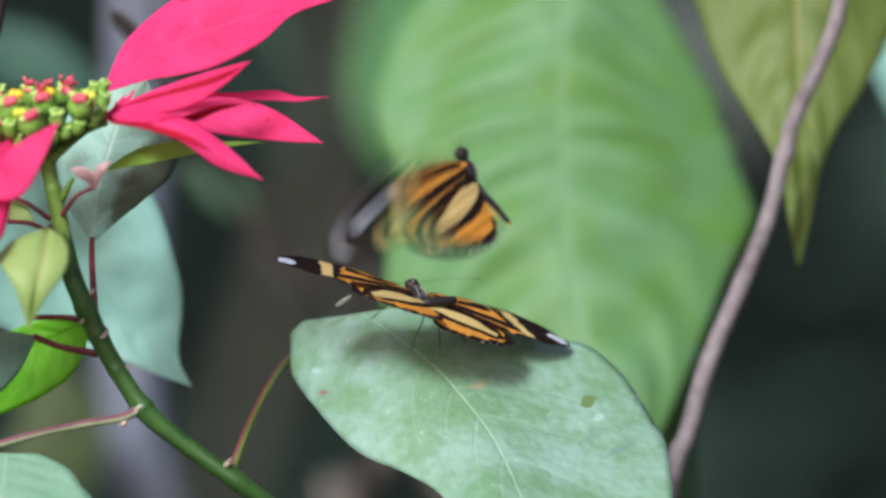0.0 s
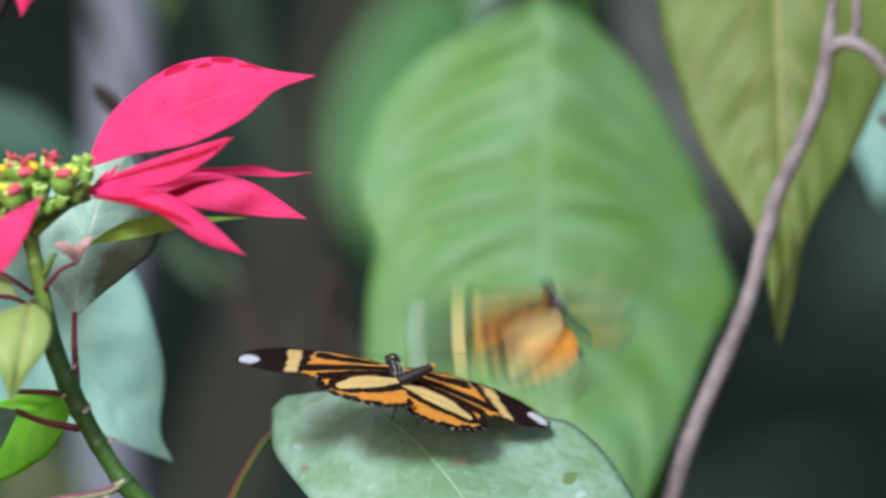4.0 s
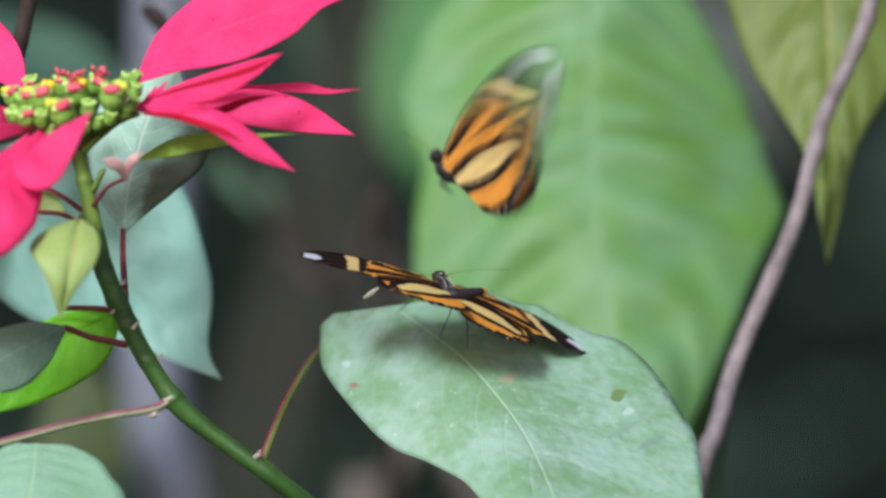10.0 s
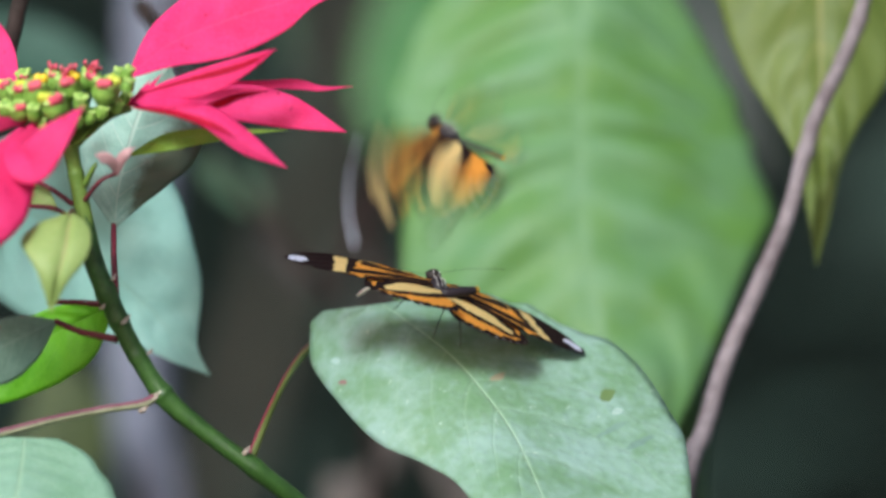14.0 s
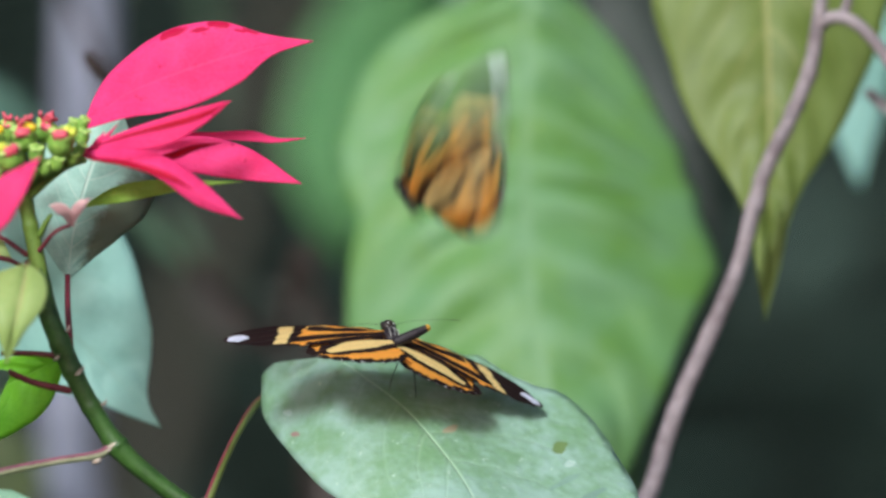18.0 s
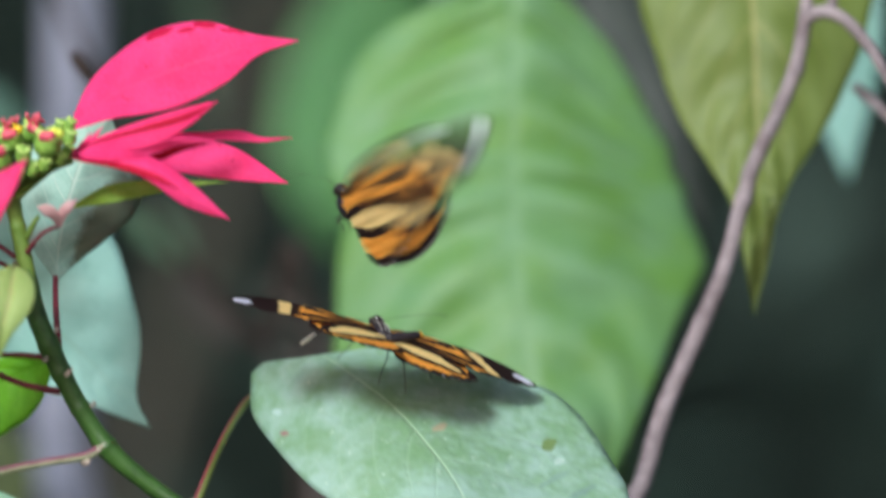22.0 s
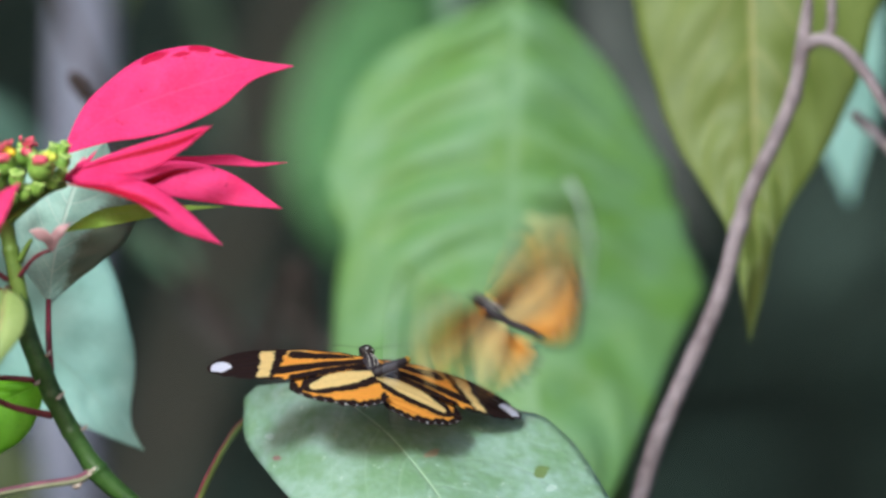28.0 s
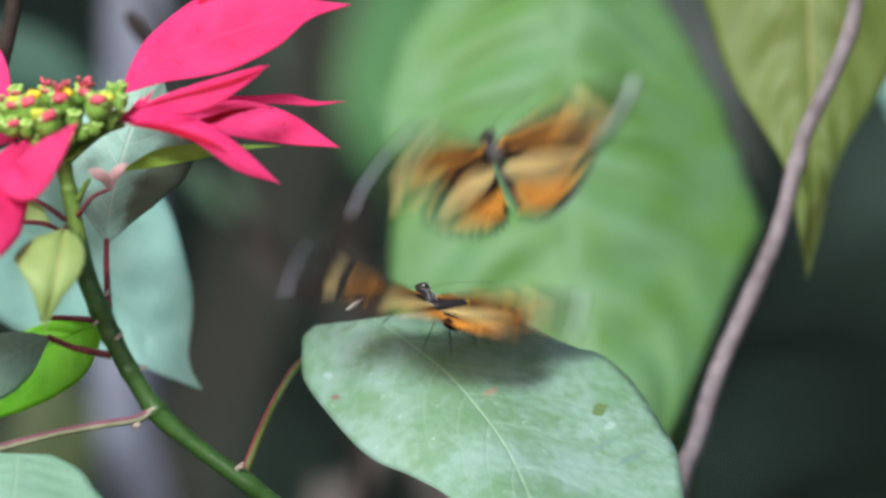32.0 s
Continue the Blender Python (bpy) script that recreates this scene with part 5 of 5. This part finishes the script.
# seconds, lift of the left and of the right wing in degrees
OPENING = [
    (0, 2, -2), (0.8, 12, 3), (0.96, 68, 41), (1, 74, 45), (1.04, 78, 49), (1.2, 12, 3), (1.5, 20, 11), (1.7, 7, -2),
    (2, 9, 3), (2.3, 10, 1), (2.5, 30, 21), (2.7, 8, -1), (2.96, -2, -9), (3, 26, 16), (3.04, 48, 43), (3.2, 52, 49),
    (3.3, 58, 55), (3.4, 74, 70), (3.5, 80, 76), (3.6, 72, 68), (3.7, 54, 51), (3.8, 50, 47), (3.9, 26, 17), (4, -5, -5),
    (4.3, 6, -3), (4.5, 6, -3), (5, 6, -3), (5.5, 39, 35), (5.7, 7, -2), (6.5, 6, -3), (6.8, 8, -1), (6.9, 28, 19),
    (7, 7, -3), (7.2, 6, -3), (7.3, 12, 3), (7.4, 44, 40), (7.5, 42, 38), (7.6, 16, 7), (7.8, 6, -3), (8, 10, -4),
    (8.2, 8, -1), (8.8, 6, -3), (8.96, 58, 51), (9, 72, 56), (9.04, 84, 64), (9.2, 26, 17), (9.4, 6, -3), (9.6, 28, 19),
    (9.8, 20, 11), (9.9, 8, -1), (10, 1, -9), (10.4, 4, -5), (10.7, 12, 3), (10.8, 46, 43), (10.9, 22, 13), (11, 6, -2),
    (11.5, 8, -1), (12, 10, -1), (12.3, 6, -3), (12.6, 22, 13), (12.8, 4, -5), (13, -1, -13), (13.3, 4, -5), (13.5, 12, 3),
    (13.6, 30, 21), (13.7, 36, 32), (13.8, 12, 3), (14, -1, -9), (14.5, 4, -5), (15, 4, -5), (15.5, 35, 31), (15.7, 6, -3),
    (16.5, 4, -5), (16.8, 12, 3), (16.96, 36, 24), (17, 76, 50), (17.04, 108, 70), (17.2, 78, 74), (17.35, 64, 60), (17.5, 57, 54),
    (17.6, 56, 52), (17.7, 20, 11), (17.8, -2, -11), (18, -14, -10), (18.3, 0, -9), (18.5, 6, -3), (18.6, 24, 15), (18.8, 38, 34),
    (18.9, 16, 7), (19, -2, -2), (19.3, 4, -5), (19.6, 6, -3), (19.7, 16, 7), (19.8, 48, 44), (19.9, 28, 19), (20, 9, 7),
    (20.2, 6, -3), (20.7, 10, 1), (21, 5, 2), (21.2, 16, 7), (21.3, 48, 44), (21.5, 33, 25), (21.6, 16, 7), (21.8, 6, -3),
    (22, 0, -4), (22.4, 12, 3), (22.8, 12, 3), (22.96, 50, 26), (23, 64, 46), (23.04, 78, 66), (23.2, 12, 3), (23.6, 4, -5),
    (23.95, -34, -1), (24, -2, 4), (24.05, 28, 9), (24.1, 18, 9), (24.2, 38, 34), (24.3, 12, 3), (24.6, 4, -5), (25, -5, -8),
    (25.3, 12, 3), (25.5, 4, -5), (26.2, 4, -5), (26.4, 39, 35), (26.6, 7, -2), (27.2, 12, 3), (27.4, 74, 70), (27.5, 78, 74),
    (27.6, 62, 58), (27.7, 48, 44), (27.8, 50, 46), (27.9, 14, 5), (28, -13, -4), (28.2, -2, -11), (28.4, 2, -7), (29, 2, -2),
    (29.5, 4, -5), (30, 3, -1), (30.5, 6, -3), (31, 2, 1), (31.5, 6, -3), (31.85, 2, -7), (31.95, -42, -28), (32, 1, 9),
]
# seconds, degrees by which the end of the body is raised
RAISED = [(0, 0), (3.2, 0), (3.8, 20), (4.2, 20), (4.6, 0), (17.1, 0), (17.3, 20), (18.2, 20), (18.6, 0), (27.3, 0), (27.5, 20), (28.3, 18), (28.8, 4), (32, 0)]
# seconds, lift of both wings
STROKES = [
    (0, -55, -58), (1, 71, 30), (2, -56, -58), (3, 13, 8), (4, -21, -47), (7, -15, -1), (8, 79, 49), (9, -24, -17), (10, 73, 41), (11, 72, 37),
    (12, 73, 36), (13, 16, -5), (14, -16, -44), (17, -53, -58), (18, 45, 47), (19, 26, 37), (20, 69, 31), (21, 73, 40), (22, 71, 30), (23, -59, -58),
    (24, 16, 9), (25, 34, 34), (28, -1, 14), (29, -8, -6), (30, -14, 10), (31, -25, 24), (32, 21, -12),
]
# seconds, reach of the beat of both wings
REACHES = [
    (0, 18, 85), (1, 29, 32), (2, 18, 85), (3, 29, 18), (4, 26, 84), (7, 78, 78), (8, 70, 48), (9, 58, 78), (10, 46, 36), (11, 40, 36),
    (12, 62, 46), (13, 40, 84), (14, 39, 78), (17, 28, 85), (18, 36, 50), (19, 78, 52), (20, 42, 36), (21, 40, 34), (22, 40, 34), (23, 23, 85),
    (24, 85, 85), (25, 72, 40), (28, 60, 48), (29, 40, 72), (30, 38, 68), (31, 42, 46), (32, 36, 36),
]


def beating(t, n):
    """The lift and the sweep of a flying wing: eight beats a second about the held strokes."""
    swing = math.sin(2 * math.pi * 8 * t)
    hold, lift, reach = 0.0, 0.0, 30
    for stroke, beat in zip(STROKES, REACHES):
        near = max(0.0, 1 - abs(t - stroke[0]) / 0.16)
        if near > hold:
            hold, lift, reach = near, stroke[1 + n], beat[1 + n]
    hold = hold * hold * (3 - 2 * hold)
    far = hold * reach + (1 - hold) * 55
    return hold * lift + (1 - hold) * 4 + far * swing, -0.3 * far * swing


def motions():
    walk(sitting, [(t, body(*row)) for t, *row in SITTING])
    times = [row[0] for row in FLIGHT]
    course = []
    for k in range(961):
        x, y, z, turn, pitch, lean = (float(np.interp(k / 30, times, [row[n] for row in FLIGHT])) for n in range(1, 7))
        bob = math.sin(2 * math.pi * 8 * k / 30)
        course.append((k / 30, body(x + 0.0008 * bob, y, z + 0.0022 * bob, turn, pitch, lean)))
    walk(flying, course)
    walk(sitting_tail, [(t, Matrix.Translation((0, -0.0025, 0.0009)) @ Euler((radians(-lift * 0.5), radians(-lift), 0)).to_matrix().to_4x4()) for t, lift in RAISED])
    for n, s in ((0, -1), (1, 1)):
        walk(sitting_wings[n], [(t, wing_pose(s, (left, right)[n], 8, (-6.5, 0)[n])) for t, left, right in OPENING])
        beats = [beating(k / 30, n) for k in range(961)]
        lifts = [beats[0][0]]
        for lift, _ in beats[1:]:
            lifts.append(min(max(lift, lifts[-1] - 80), lifts[-1] + 80))
        walk(flying_wings[n], [(k / 30, wing_pose(s, lifts[k], beats[k][1])) for k in range(961)])


motions()
